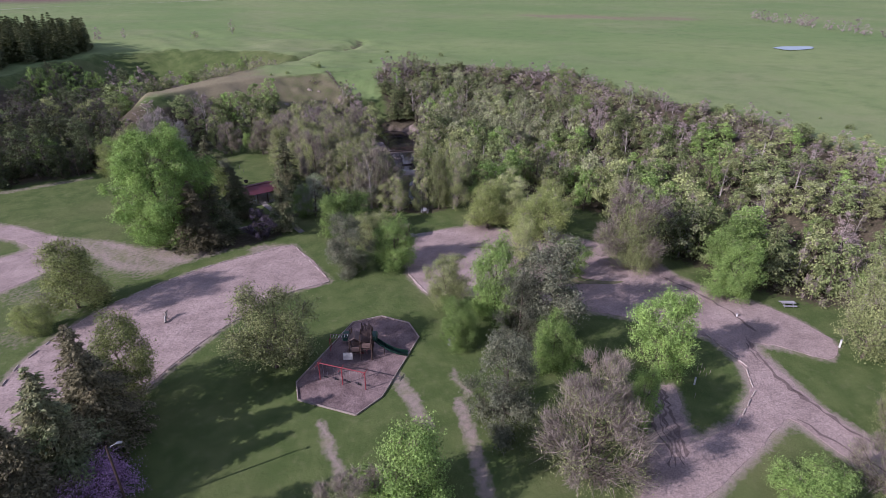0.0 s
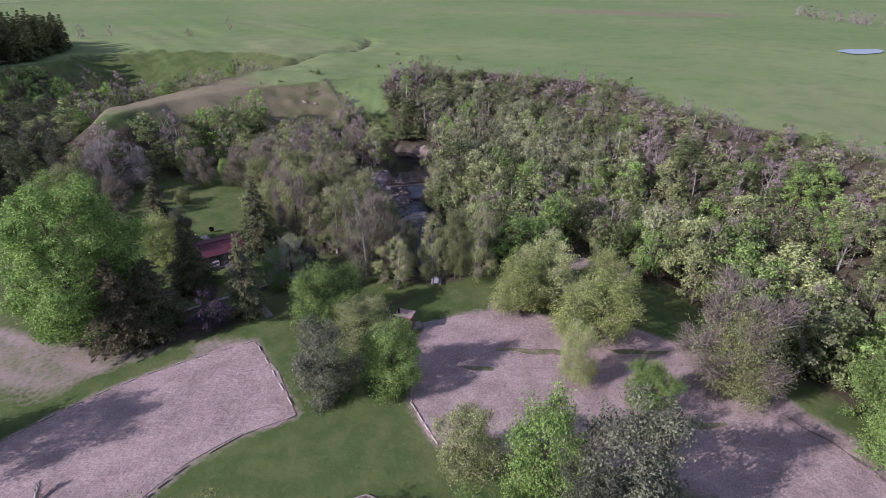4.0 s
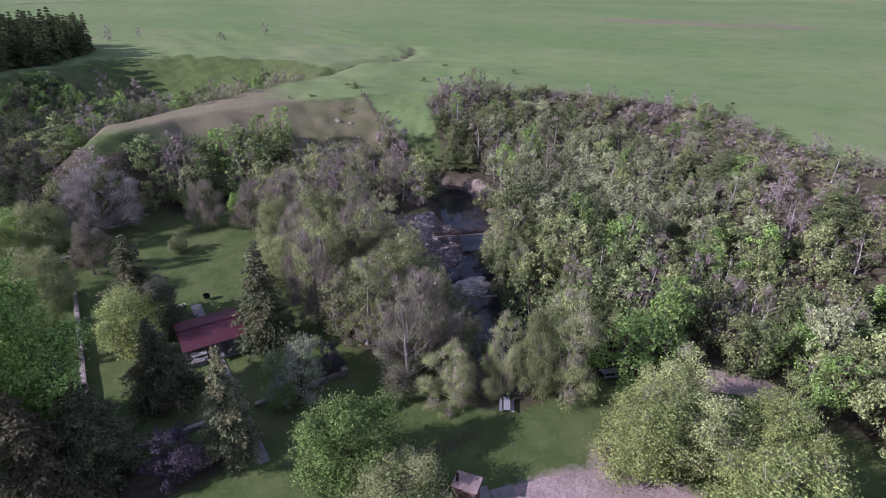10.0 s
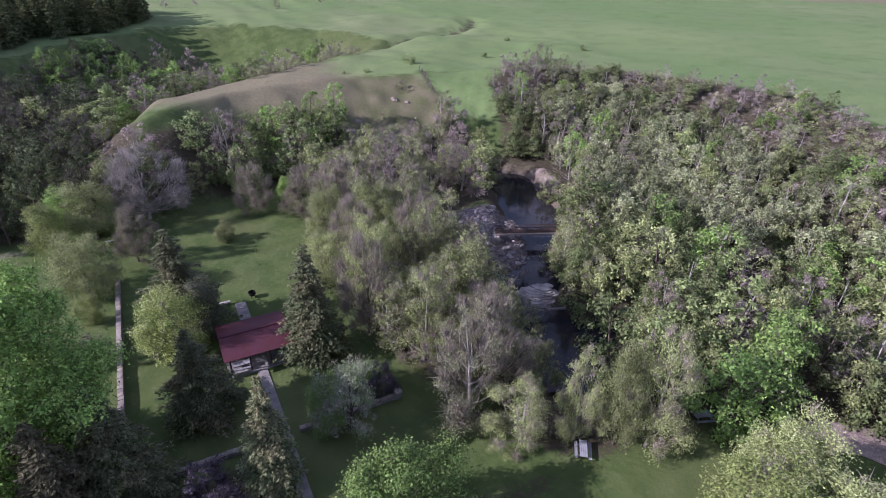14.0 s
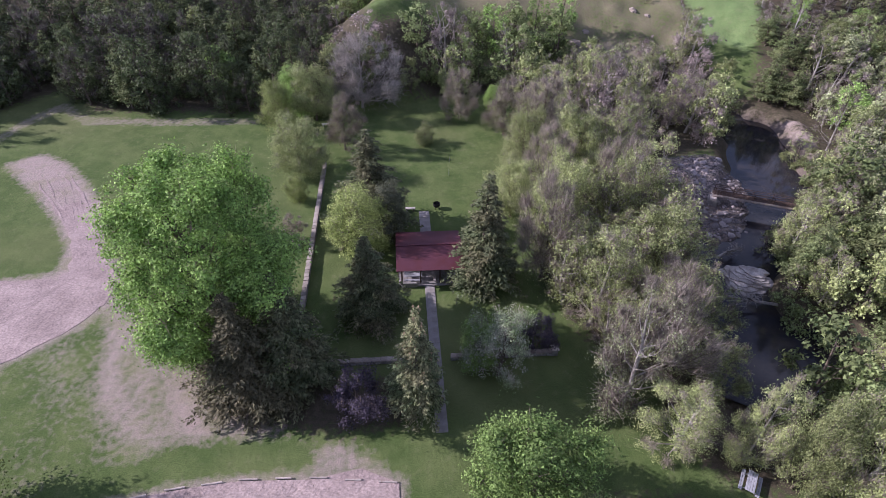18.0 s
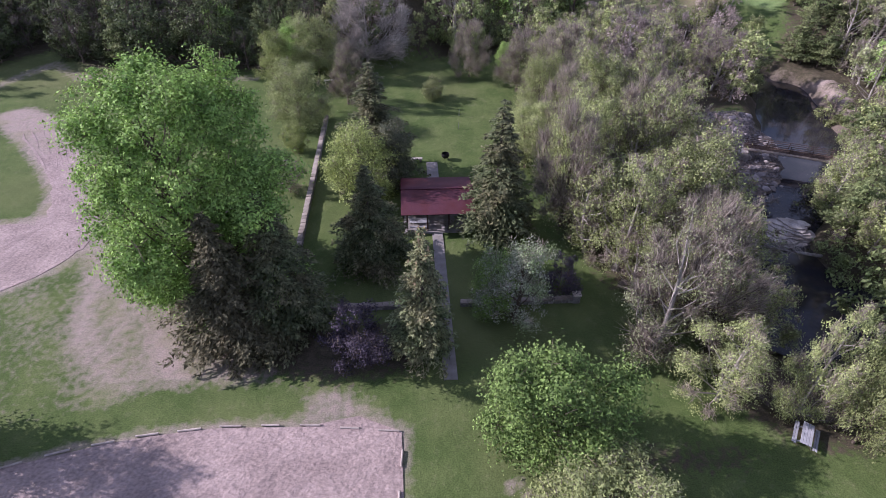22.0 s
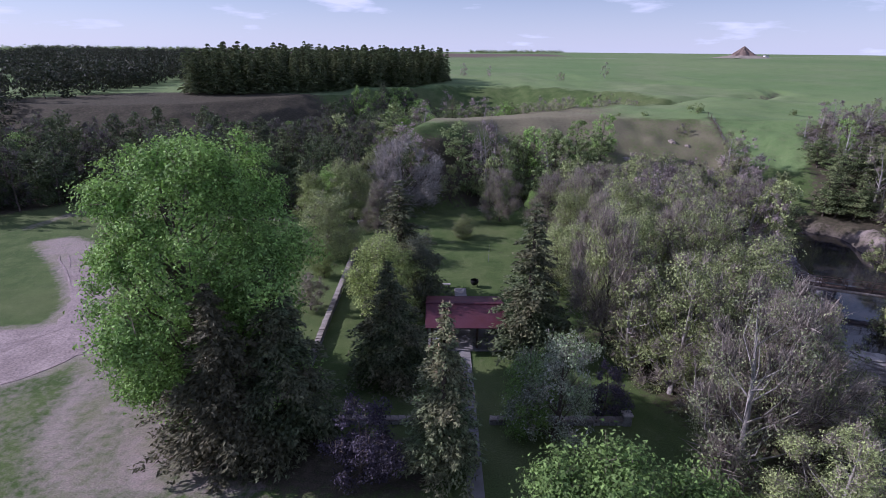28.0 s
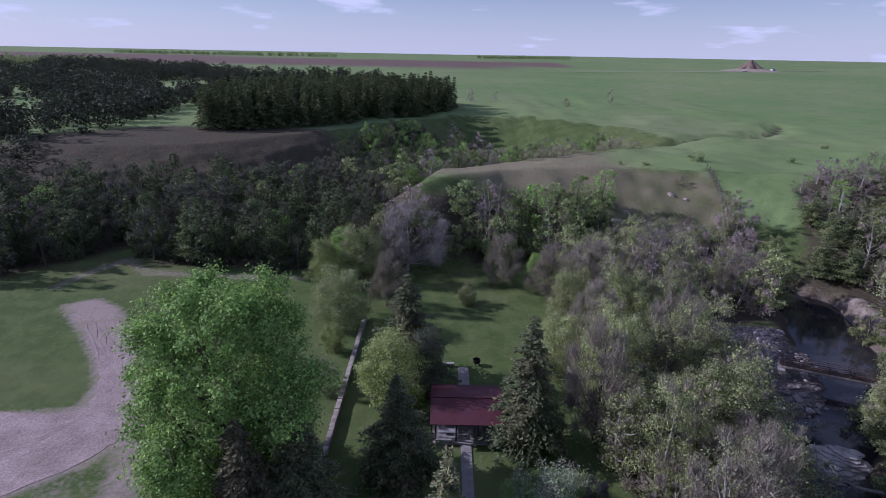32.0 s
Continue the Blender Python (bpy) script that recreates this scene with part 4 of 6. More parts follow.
wood_kind("grey", "grey_willow", "half-bare grey-olive willow by the creek", "tree", [broadleaf(200 + i, 11, 3.0, 22, 4200, 0.105, 0.08, 3000, tri=True, clumps=11) for i in range(2)], (PALE_BARK, LEAF["olive"], LEAF["twig"]), (11, 3.0))
wood_kind("mauve", "budding_willow", "bare mauve-grey willow by the creek", "tree", [broadleaf(204 + i, 11, 3.0, 22, 900, 0.09, 0.08, 5200, tri=True, clumps=11) for i in range(2)], (PALE_BARK, LEAF["olive"], LEAF["pinktwig"]), (11, 3.0))
wood_kind("shrub", "green_shrub", "low green shrub among the grass", "bush", [broadleaf(190 + i, 3.0, 2.3, 9, 1500, 0.12, 0.05, 120, tri=True) for i in range(2)], (BARK, LEAF["green"], LEAF["browntwig"]), (3.0, 2.3))

# valley copies of the bare and green trees, cloud shade in their colour
wood_kind("shadebare", "bare_valley_tree", "grey leafless valley tree, darkened in colour for cloud shade", "tree", [broadleaf(220 + i, 9, 2.7, 13, 500, 0.13, 0.10, 2400, tri=True) for i in range(3)], (BARK, LEAF["shadeleaf"], LEAF["shadetwig"]), (9, 2.6))
wood_kind("shadegreen", "valley_tree", "green valley tree, darkened in colour for cloud shade", "tree", [broadleaf(225 + i, 9, 2.8, 14, 3400, 0.135, 0.05, 500, tri=True) for i in range(3)], (BARK, LEAF["shadeleaf"], LEAF["shadetwig"]), (9, 2.7))

rng = np.random.RandomState(5)


def wood(poly, step, choose, tall, keep=None):
    """Trees over an outline in an uneven scatter. choose(x, y): the shares of the kinds there."""
    px, py = np.array(poly).T
    for gy_ in np.arange(py.min(), py.max(), step):
        for gx_ in np.arange(px.min(), px.max(), step):
            x, y = gx_ + rng.uniform(-0.45, 0.45) * step, gy_ + rng.uniform(-0.45, 0.45) * step
            one = np.array([x]), np.array([y])
            if not inside(poly, *one)[0] or to_line(RIVER, *one)[0] < 5.4 or to_line(HEADWATER, *one)[0] < 3.4 or depth_in(BAR, *one)[0] > -3.2 or depth_in(BANK, *one)[0] > -0.5 or (keep and not keep(x, y)):
                continue
            share = choose(x, y)
            kinds, p = list(share), np.array(list(share.values()), float)
            kind = kinds[rng.choice(len(kinds), p=p / p.sum())]
            count, (nh, nr) = WOODS[kind]
            up = h(x, y)
            t = tall(x, y) * rng.uniform(0.62, 1.36) * (1 - 0.42 * min(1, max(0, up - 3) / 8))
            if kind in ("brush", "shrub"):
                t = rng.uniform(2.2, 4.4)
            wide = t / nh * rng.uniform(0.85, 1.15) * (1.3 if up > 6 else 1.0)
            if kind not in ("brush", "shrub", "juniper"):
                wide = max(wide, 0.72)
            plant("%s_w%d" % (kind, rng.randint(count)), x, y, t / nh, wide, rng.uniform(0, 360))


def near(x, y, cx, cy, r):
    return math.exp(-((x - cx) ** 2 + (y - cy) ** 2) / (r * r))


def east_mix(x, y):
    rim = -float(depth_in(RIM, np.array([x]), np.array([y]))[0])

    def n(cx, cy, r):
        return near(x, y, cx, cy, r)

    bank = float(to_line(RIVER, np.array([x]), np.array([y]))[0]) < 9.5
    if bank and rng.rand() < 0.6:
        return {"grey": 2.2, "green": 1.6, "mauve": 0.6, "olive": 1.0, "bright": 0.25}
    return {"silver": 0.15 + 11 * n(97, 50, 14) + 12 * n(76, 6, 13) + 8 * n(82, -12, 10) + 8 * n(94, 16, 12) + 6 * n(80, 30, 10),
            "juniper": 0.7 + 14 * n(57, 12, 11) + 14 * n(50, -4, 9) + 7 * n(53, -14, 6) + 6 * n(97, -40, 13) + 8 * n(74, 54, 8) + 4 * n(103, 15, 6),
            "bright": 0.2 + 1.6 * n(66, -58, 24) + 6 * n(53, -31, 4) + 6 * n(61, -37, 6) + 4 * n(84, -54, 5) + 4 * n(56, -82, 8), "olive": 1.0 + 0.6 * n(70, -60, 24), "green": 1.1 + 1.2 * n(70, -60, 24),
            "bare": 0.9 + 1.6 * n(112, 40, 30), "pink": 0.5 + 3.0 * (rim < 18) + 5 * n(57, -20, 5) + 4 * n(76, -41, 7), "brush": 0.3 + 2.4 * (rim < 12), "shrub": 0.3}


wood(WOOD_EAST, 3.9, east_mix, lambda x, y: 8.6 - 2.4 * (x > 104) + 1.0 * (x < 70), lambda x, y: near(x, y, 72, -11, 4.5) < 0.4 and near(x, y, 54, -37, 4) < 0.4)
wood(WOOD_CREEK, 4.0, lambda x, y: {"grey": 2.4, "mauve": 0.35 + 0.25 * (y > 6), "olive": 0.8 * (y > 20), "pink": 1.0 * (y > 30), "brush": 0.25}, lambda x, y: 10.0 - 0.02 * y, lambda x, y: x > 20 or y < 0)
# west of x = -16 and in the ravine, mostly the shade-coloured trees
wood(WOOD_NORTH, 4.3, lambda x, y: {"shadegreen": 3.0, "shadebare": 2.6, "olive": 0.5 * (x > -50), "juniper": 1.0, "bright": 0.08} if x < -16 else {"green": 2.0, "bare": 1.6, "pink": 1.0 + 2 * near(x, y, 0, 58, 14), "olive": 0.9, "bright": 0.25, "brush": 0.5, "juniper": 0.5}, lambda x, y: 9.6 + 1.2 * (x < -40), lambda x, y: h(x, y) < 8.5 or x < -60)
wood([(-48, 100), (-42, 125), (-34, 150), (-18, 172), (6, 176), (16, 150), (8, 120), (-8, 92), (-30, 92)], 4.8, lambda x, y: {"shadebare": 2.4, "shadegreen": 1.6, "bright": 0.4 + 0.8 * (y > 135), "pink": 0.7, "juniper": 0.4}, lambda x, y: 9.5)
plant("maple", -10.0, 52.0, 1.0)
for x, y, t in ((28, 76, 1.05), (34, 77, 1.15), (23, 73, 0.95), (17, 75, 0.9), (31, 71, 1.0), (14, 70, 1.0), (26, 68, 0.9)):
    plant("green_w0" if x < 25 else "bright_w1", x, y, t)
# white dead trees standing in the woods
tree_proto("snag", "dead_tree", broadleaf(90, 9, 2.4, 11, 20, 0.05, 0.16, 260, tri=True), (BLEACHED, LEAF["paletwig"], LEAF["paletwig"]), "bleached white dead tree among the woods", "dead tree", "dead trees of the woods")
for x, y, t in SNAGS:
    plant("snag", x, y, t)
# single bushes over the prairie and along its rim
for x, y, t, kind in ((66.0, 101.6, 0.9, "shrub_w0"), (84.6, 255.5, 0.95, "bare_w1"), (123.2, 17, 1.05, "bright_w1"), (96, 108, 0.5, "shrub_w1"), (118, 128, 0.5, "shrub_w0"), (131, 100, 0.6, "shrub_w1"), (108, 91, 1.5, "brush_w0"), (101, 89, 1.2, "brush_w1"),
                      (127, -36, 0.54, "shrub_w0"), (122, -52, 0.41, "shrub_w1"), (131, -56, 0.32, "shrub_w0"), (120, -66, 0.36, "shrub_w0"), (133, -66, 0.23, "shrub_w1"), (115, -78, 0.27, "shrub_w0"), (127, -75, 0.5, "shrub_w0"), (112, -90, 0.27, "shrub_w1"), (122, -90, 0.4, "shrub_w1"),
                      (50, 96, 0.4, "shrub_w0"), (44, 98, 0.3, "shrub_w1"), (60, 250, 1.2, "brush_w0"), (10, 258, 0.9, "pink_w0"), (24, 262, 0.7, "pink_w1"), (56, 84.5, 0.8, "brush_w0"), (63, 76, 0.8, "brush_w1")):
    plant(kind, x, y, t)
# upright poplars in the ravine, and bushes along the creek's far bank
for i in range(11):
    plant("bright_w%d" % (i % 2), -30 + i * 2.3 + rng.uniform(-1, 1), 148 + rng.uniform(-5, 8), rng.uniform(1.2, 1.75), 0.75)
for x, y, t, kind in ((44.5, -4, 0.9, "shrub_w0"), (46.5, -1.5, 1.1, "brush_w0"), (48.2, 1.2, 1.2, "shrub_w1"), (45.6, -7, 1.2, "shrub_w0"), (48.4, -4.4, 0.7, "olive_w0"), (50.4, 5.2, 1.2, "shrub_w1"), (49.0, 7.8, 0.9, "brush_w1"), (52.6, 9.6, 1.2, "shrub_w0"), (55.4, 11.4, 0.6, "olive_w1"),
                      (57.6, 12.6, 1.2, "shrub_w1"), (60.6, 17.5, 1.0, "shrub_w0"), (64.4, 24.5, 0.7, "green_w0"), (66.0, 30.5, 0.8, "olive_w2"), (34.6, -19.6, 1.0, "shrub_w0"), (41.6, -17.0, 0.7, "green_w1"), (46.6, -15.4, 0.8, "olive_w0"), (30.5, 3.0, 1.0, "brush_w0"), (31.5, -8.0, 1.0, "brush_w1"), (36.0, 16.0, 0.6, "olive_w0")):
    plant(kind, x, y, t)
for i in range(16):
    plant("brush_w%d" % (i % 2), 20 + i * 2.6 + rng.uniform(-1, 1), 103 + i * 1.9 + rng.uniform(-2.5, 2.5), rng.uniform(0.6, 1.1))
for i in range(14):
    plant("pink_w%d" % (i % 3), 505 - i * 8 + rng.uniform(-2, 2), 125 - i * 10.5 + rng.uniform(-4, 4), rng.uniform(0.8, 1.2), 1.6)


# far woods, past counting: one mesh each
def far_wood(name, label, spots, mat, needle):
    co, quads, o = [], [], 0
    r = np.random.RandomState(9)
    shapes = [conifer(200 + i, 15, 2.5, 13, 0.42, 0.3, 0.2, 5, 0, True, 1.8)[1] if needle else broadleaf(210 + i, 10, 4.2, 12, 420, 0.36, 0.08, tri=True)[1] for i in range(3)]
    for i, (x, y, s) in enumerate(spots):
        c, q = shapes[i % 3]
        w = r.uniform(0, 6.28)
        rot = np.array([[math.cos(w), -math.sin(w), 0], [math.sin(w), math.cos(w), 0], [0, 0, 1]])
        co.append(c @ rot.T * s * (1.15, 1.15, 1) + (x, y, 0))
        quads.append(q + o)
        o += len(c)
    z = land(np.array([p[0] for p in spots]), np.array([p[1] for p in spots]))
    for c, v in zip(co, z):
        c[:, 2] += v
    me = fill_mesh(name, np.concatenate(co), np.concatenate(quads))
    me.materials.append(mat)
    return tagged(new(name, me), label, "woods", kind="stuff")


def scatter(poly, step, lo, hi):
    px, py = np.array(poly).T
    x, y = (q.ravel() for q in np.meshgrid(np.arange(px.min(), px.max(), step), np.arange(py.min(), py.max(), step)))
    x, y, size = x + rng.uniform(-1.1, 1.1, len(x)) * step, y + rng.uniform(-1.1, 1.1, len(x)) * step, rng.uniform(lo, hi, len(x))
    keep = inside(poly, x, y)
    return list(zip(x[keep].tolist(), y[keep].tolist(), size[keep].tolist()))


far_wood("conifer_plantation", "dark dense plantation of conifers on the hill", [(x, y, s * (1 + 0.16 * float(waves(x, y, 34, 2)))) for x, y, s in scatter([(-86, 138), (-54, 150), (-24, 184), (0, 212), (4, 238), (-30, 262), (-72, 255), (-98, 220), (-94, 152)], 3.4, 0.70, 1.05)], LEAF["juniper"], True)
# the far valley's cloud shade is in the leaf colour
VALLEY = scatter([(-140, 62), (-112, 96), (-124, 116), (-114, 150), (-120, 210), (-80, 248), (-28, 266), (-40, 330), (-60, 420), (-420, 640), (-620, 420), (-420, 120), (-260, 20), (-130, 20), (-95, 40)], 7.4, 0.55, 1.15)
far_wood("valley_woods", "mixed valley woods with clearings, cloud shade put into their colour", [p for p in VALLEY if math.hypot(p[0] + 100, p[1] - 100) < 70 or float(waves(p[0], p[1], 105, 3)) > -0.12], LEAF["valley"], False)
far_wood("distant_tree_belts", "distant shelter belts and groves on the plain", scatter([(-900, 1500), (-300, 1480), (-300, 1500), (-900, 1530)], 9, 0.7, 1.1) + scatter([(100, 1950), (420, 1930), (420, 1955), (100, 1980)], 9, 0.8, 1.2) + scatter([(-900, 700), (-350, 560), (-340, 580), (-900, 730)], 8, 0.8, 1.2), LEAF["green"], False)


# ---- built things ----
def box(bm, size, m=None, bevel=0.0):
    r = bmesh.ops.create_cube(bm, size=1.0)
    bmesh.ops.scale(bm, vec=size, verts=r["verts"])
    if bevel:
        e = list({q for v in r["verts"] for q in v.link_edges})
        b = bmesh.ops.bevel(bm, geom=e, offset=bevel, segments=1, affect="EDGES")
        r["verts"] = list({v for f in b["faces"] for v in f.verts} | {v for v in r["verts"] if v.is_valid})
    if m:
        bmesh.ops.transform(bm, matrix=m, verts=r["verts"])
    return bm


def rod(bm, a, b, r0, r1=None, sides=8):
    a, b = Vector(a), Vector(b)
    r = bmesh.ops.create_cone(bm, cap_ends=True, segments=sides, radius1=r0, radius2=r0 if r1 is None else r1, depth=(b - a).length)
    turn = (b - a).to_track_quat("Z", "Y").to_matrix().to_4x4()
    bmesh.ops.transform(bm, matrix=Matrix.Translation((a + b) / 2) @ turn, verts=r["verts"])
    return bm


def thing(name, x, y, z=None, turn=0.0, label="", category="", group=""):
    ob = new(name)
    ob.matrix_basis = pose(x, y, h(x, y) if z is None else z, 0, 0, turn)
    return tagged(ob, label, category, group)


def boxed(name, size, at, mat, parent, label="", turn=(0, 0, 0), bevel=0.02):
    return part(name, box(bmesh.new(), size, pose(*at, *turn), bevel), mat, parent, label)


def rodded(name, a, b, r, mat, parent, label="", sides=8, r1=None):
    return part(name, rod(bmesh.new(), a, b, r, r1, sides), mat, parent, label)


def stone_mesh(seed, size):
    """An uneven squared stone."""
    r = random.Random(seed)
    bm = box(bmesh.new(), size, None, min(size) * 0.16)
    for v in bm.verts:
        v.co *= 1 + r.uniform(-0.09, 0.09)
    me = bpy.data.meshes.new("stone")
    bm.to_mesh(me)
    bm.free()
    return me


RED_PAINT = material("red_steel_paint", (0.30, 0.05, 0.06), 0.45, 0.0, 0.12, 2, 20, 0.1, (0.20, 0.035, 0.045), spec=0.5)
GREEN_PLASTIC = material("green_slide_plastic", (0.02, 0.075, 0.055), 0.35, 0, 0.12, 2, 12, 0.05, (0.015, 0.05, 0.04), spec=0.5)
TAN_PLASTIC = material("faded_tan_plastic", (0.19, 0.135, 0.12), 0.5, 0, 0.2, 2, 16, 0.1, (0.15, 0.105, 0.095))
WHITE_PAINT = material("white_paint", (0.74, 0.73, 0.72), 0.6, 0, 0.08, 2, 20, 0.1, (0.60, 0.58, 0.57))
STEEL = material("galvanised_steel", (0.42, 0.43, 0.45), 0.4, 0.8, 0.12, 3, 25, 0.1, (0.32, 0.32, 0.34))
BLACK = material("black_metal", (0.02, 0.02, 0.022), 0.5, 0.3, 0.15, 3, 25, 0.1, (0.035, 0.03, 0.03))
GREY_BOARD = material("grey_weathered_boards", (0.38, 0.38, 0.42), 0.8, 0, 0.15, 2, 16, 0.2, (0.30, 0.30, 0.33), rand=0.12)
TAN_ROOF = material("tan_roof_concrete", (0.36, 0.27, 0.24), 0.9, 0, 0.2, 1.4, 14, 0.3, (0.27, 0.20, 0.19))
BROWN_STONE = material("brown_field_stone", (0.22, 0.14, 0.115), 0.9, 0, 0.3, 2, 16, 0.4, (0.13, 0.085, 0.075), rand=0.45)
RUT = material("damp_rutted_earth", (0.165, 0.125, 0.118), 0.9, 0, 0.3, 0.6, 8, 0.8, (0.19, 0.145, 0.135))


# the red-roofed picnic shelter
def shelter():
    s = thing("picnic_shelter", 0.1, 5.2, 0.0, 0, "open picnic shelter with red ribbed metal roof", "shelter")
    boxed("floor_slab", (7.8, 7.4, 0.2), (0, 0, 0.05), CONCRETE, s, "grey concrete slab")
    for x in (-3.5, -1.2, 1.2, 3.5):
        for y in (-3.2, 3.2):
            boxed("post", (0.2, 0.2, 2.4), (x, y, 1.3), DARK_WOOD, s)
    for y in (-3.2, 3.2):
        boxed("beam", (8.0, 0.2, 0.28), (0, y, 2.6), DARK_WOOD, s)
    for x in (-3.5, 3.5):
        boxed("gable_beam", (0.2, 6.2, 0.22), (x, 0, 2.6), DARK_WOOD, s)
        bm = bmesh.new()
        q = [bm.verts.new((x + d, y, z)) for d in (-0.05, 0.05) for y, z in ((-3.5, 2.72), (3.5, 2.72), (0, 3.55))]
        bm.faces.new(q[:3])
        bm.faces.new(q[5:2:-1])
        for i in range(3):
            bm.faces.new((q[i], q[i + 3], q[(i + 1) % 3 + 3], q[(i + 1) % 3]))
        bmesh.ops.recalc_face_normals(bm, faces=bm.faces)
        part("gable", bm, DARK_WOOD, s)
    slope = math.degrees(math.atan2(0.95, 3.85))
    for side in (-1, 1):
        roof = boxed("roof_slope", (8.3, 3.98, 0.07), (0, side * 1.93, 3.22), RED_ROOF, s, "dark red ribbed metal sheet", (-side * slope, 0, 0), 0.01)
        for k in range(28):
            boxed("rib", (0.09, 3.96, 0.11), (-4.0 + k * 0.296, 0, 0.07), RED_ROOF, roof, bevel=0.01)
    boxed("ridge_cap", (8.34, 0.4, 0.08), (0, 0, 3.74), RED_ROOF, s)
    boxed("front_wall", (1.8, 0.3, 0.7), (-2.6, -3.75, 0.4), STONE, s, "low grey stone wall")
    for y in (-2.4, 0.2, 2.5):
        table(-2.0, 5.2 + y, 0, 0.15)


def table(x, y, turn, z=None, label="weathered grey picnic table with two benches"):
    t = thing("picnic_table", x, y, z, turn, label, "table", "picnic tables")
    for k in range(4):
        boxed("top_board", (2.2, 0.185, 0.05), (0, -0.3 + k * 0.2, 0.75), GREY_BOARD, t)
    for s in (-1, 1):
        for k in range(2):
            boxed("bench_board", (2.2, 0.15, 0.05), (0, s * 0.72 + (k - 0.5) * 0.165, 0.45), GREY_BOARD, t)
    for x in (-0.75, 0.75):
        boxed("cross_bar", (0.06, 1.6, 0.09), (x, 0, 0.38), STEEL, t)
        for s in (-1, 1):
            rodded("leg", (x, s * 0.62, 0), (x, s * 0.25, 0.73), 0.035, STEEL, t)
    return t


shelter()
table(27.0, -26.1, 52, None, "grey picnic table beneath pale-barked creekside trees")
table(42.2, -28.5, -22)
table(49.9, -95.0, -40, None, "pale picnic table at the edge of the woods")


# paths of concrete slabs to the shelter and past it
def slab_path(name, x0, y0, x1, y1, wide, label):
    n = max(1, round(math.hypot(x1 - x0, y1 - y0) / 1.6))
    root = tagged(thing(name, (x0 + x1) / 2, (y0 + y1) / 2, 0.0), label, "path", kind="structure")
    me = bpy.data.meshes.new("slab")
    bm = box(bmesh.new(), (wide, math.hypot(x1 - x0, y1 - y0) / n - 0.03, 0.16), None, 0.015)
    bm.to_mesh(me)
    bm.free()
    me.materials.append(CONCRETE)
    a = math.degrees(math.atan2(y1 - y0, x1 - x0)) - 90
    for i in range(n):
        u = (i + 0.5) / n
        ob = new("slab", me)
        ob.parent = root
        px, py = x0 + (x1 - x0) * u, y0 + (y1 - y0) * u
        ob.matrix_basis = pose(px - (x0 + x1) / 2, py - (y0 + y1) / 2, h(px, py) + 0.02, 0, 0, a)


slab_path("pavement_south", 0, -19.0, 0, 1.8, 1.2, "narrow concrete path to the shelter")
slab_path("pavement_north", 0.1, 9.6, 0.1, 17.4, 1.5, "concrete path behind the shelter")
bench = thing("stone_bench", -1.9, 17.7, None, 0, "low pale stone bench at the path's end", "bench")
boxed("seat", (1.5, 0.5, 0.12), (0, 0, 0.46), PALE_STONE, bench)
for x in (-0.5, 0.5):
    boxed("block", (0.25, 0.42, 0.42), (x, 0, 0.2), STONE, bench)
kettle = thing("fire_kettle", 2.0, 18.1, None, 0, "round black iron fire kettle on legs", "grill")
bm = bmesh.new()
bmesh.ops.create_uvsphere(bm, u_segments=14, v_segments=8, radius=0.55)
bmesh.ops.bisect_plane(bm, geom=bm.verts[:] + bm.edges[:] + bm.faces[:], plane_co=(0, 0, 0.2), plane_no=(0, 0, 1), clear_outer=True)
bmesh.ops.translate(bm, vec=(0, 0, 0.75), verts=bm.verts)
part("bowl", bm, BLACK, kettle)
for k in range(3):
    w = k * 2.094
    rodded("leg", (0.45 * math.cos(w), 0.45 * math.sin(w), 0), (0.3 * math.cos(w), 0.3 * math.sin(w), 0.45), 0.04, BLACK, kettle)


# low stone walls round the shelter's lawn
def stone_wall(name, x0, y0, x1, y1, tall, label):
    ln = math.hypot(x1 - x0, y1 - y0)
    a = math.degrees(math.atan2(y1 - y0, x1 - x0))
    root = tagged(thing(name, x0, y0, 0.0, a), label, "wall", kind="structure")
    core = boxed("core", (ln, 0.42, tall - 0.1), (ln / 2, 0, tall / 2 - 0.15), STONE, root, "grey mortared rubble", bevel=0.03)
    shapes = [stone_mesh(i, (0.62, 0.6, 0.14)) for i in range(4)]
    sides = [stone_mesh(10 + i, (0.5, 0.1, 0.24)) for i in range(4)]
    for me in shapes:
        me.materials.append(CAPSTONE)
    for me in sides:
        me.materials.append(STONE)
    r, x = random.Random(7), 0.3
    while x < ln:
        ob = new("capstone", r.choice(shapes))
        ob.parent = root
        wx, wy = x0 + (x1 - x0) * x / ln, y0 + (y1 - y0) * x / ln
        ob.matrix_basis = pose(x, r.uniform(-0.02, 0.02), tall - 0.12 + r.uniform(-0.02, 0.03), 0, 0, r.uniform(-4, 4))
        for k in range(2):
            for s in (-1, 1):
                q = new("stone", r.choice(sides))
                q.parent = root
                q.matrix_basis = pose(x + r.uniform(-0.06, 0.06) + 0.25 * k, s * 0.23, 0.12 + k * 0.29, 0, 0, r.uniform(-3, 3))
        x += 0.66
    return root


stone_wall("wall_west", -15.2, -4.0, -15.4, 31.0, 0.85, "low pale stone wall along the lawn")
stone_wall("wall_south", -13.2, -10.1, -1.6, -10.1, 0.6, "low pale stone wall across the lawn")
stone_wall("wall_south_east", 1.6, -10.1, 12.6, -10.1, 0.6, "low pale stone wall across the lawn")
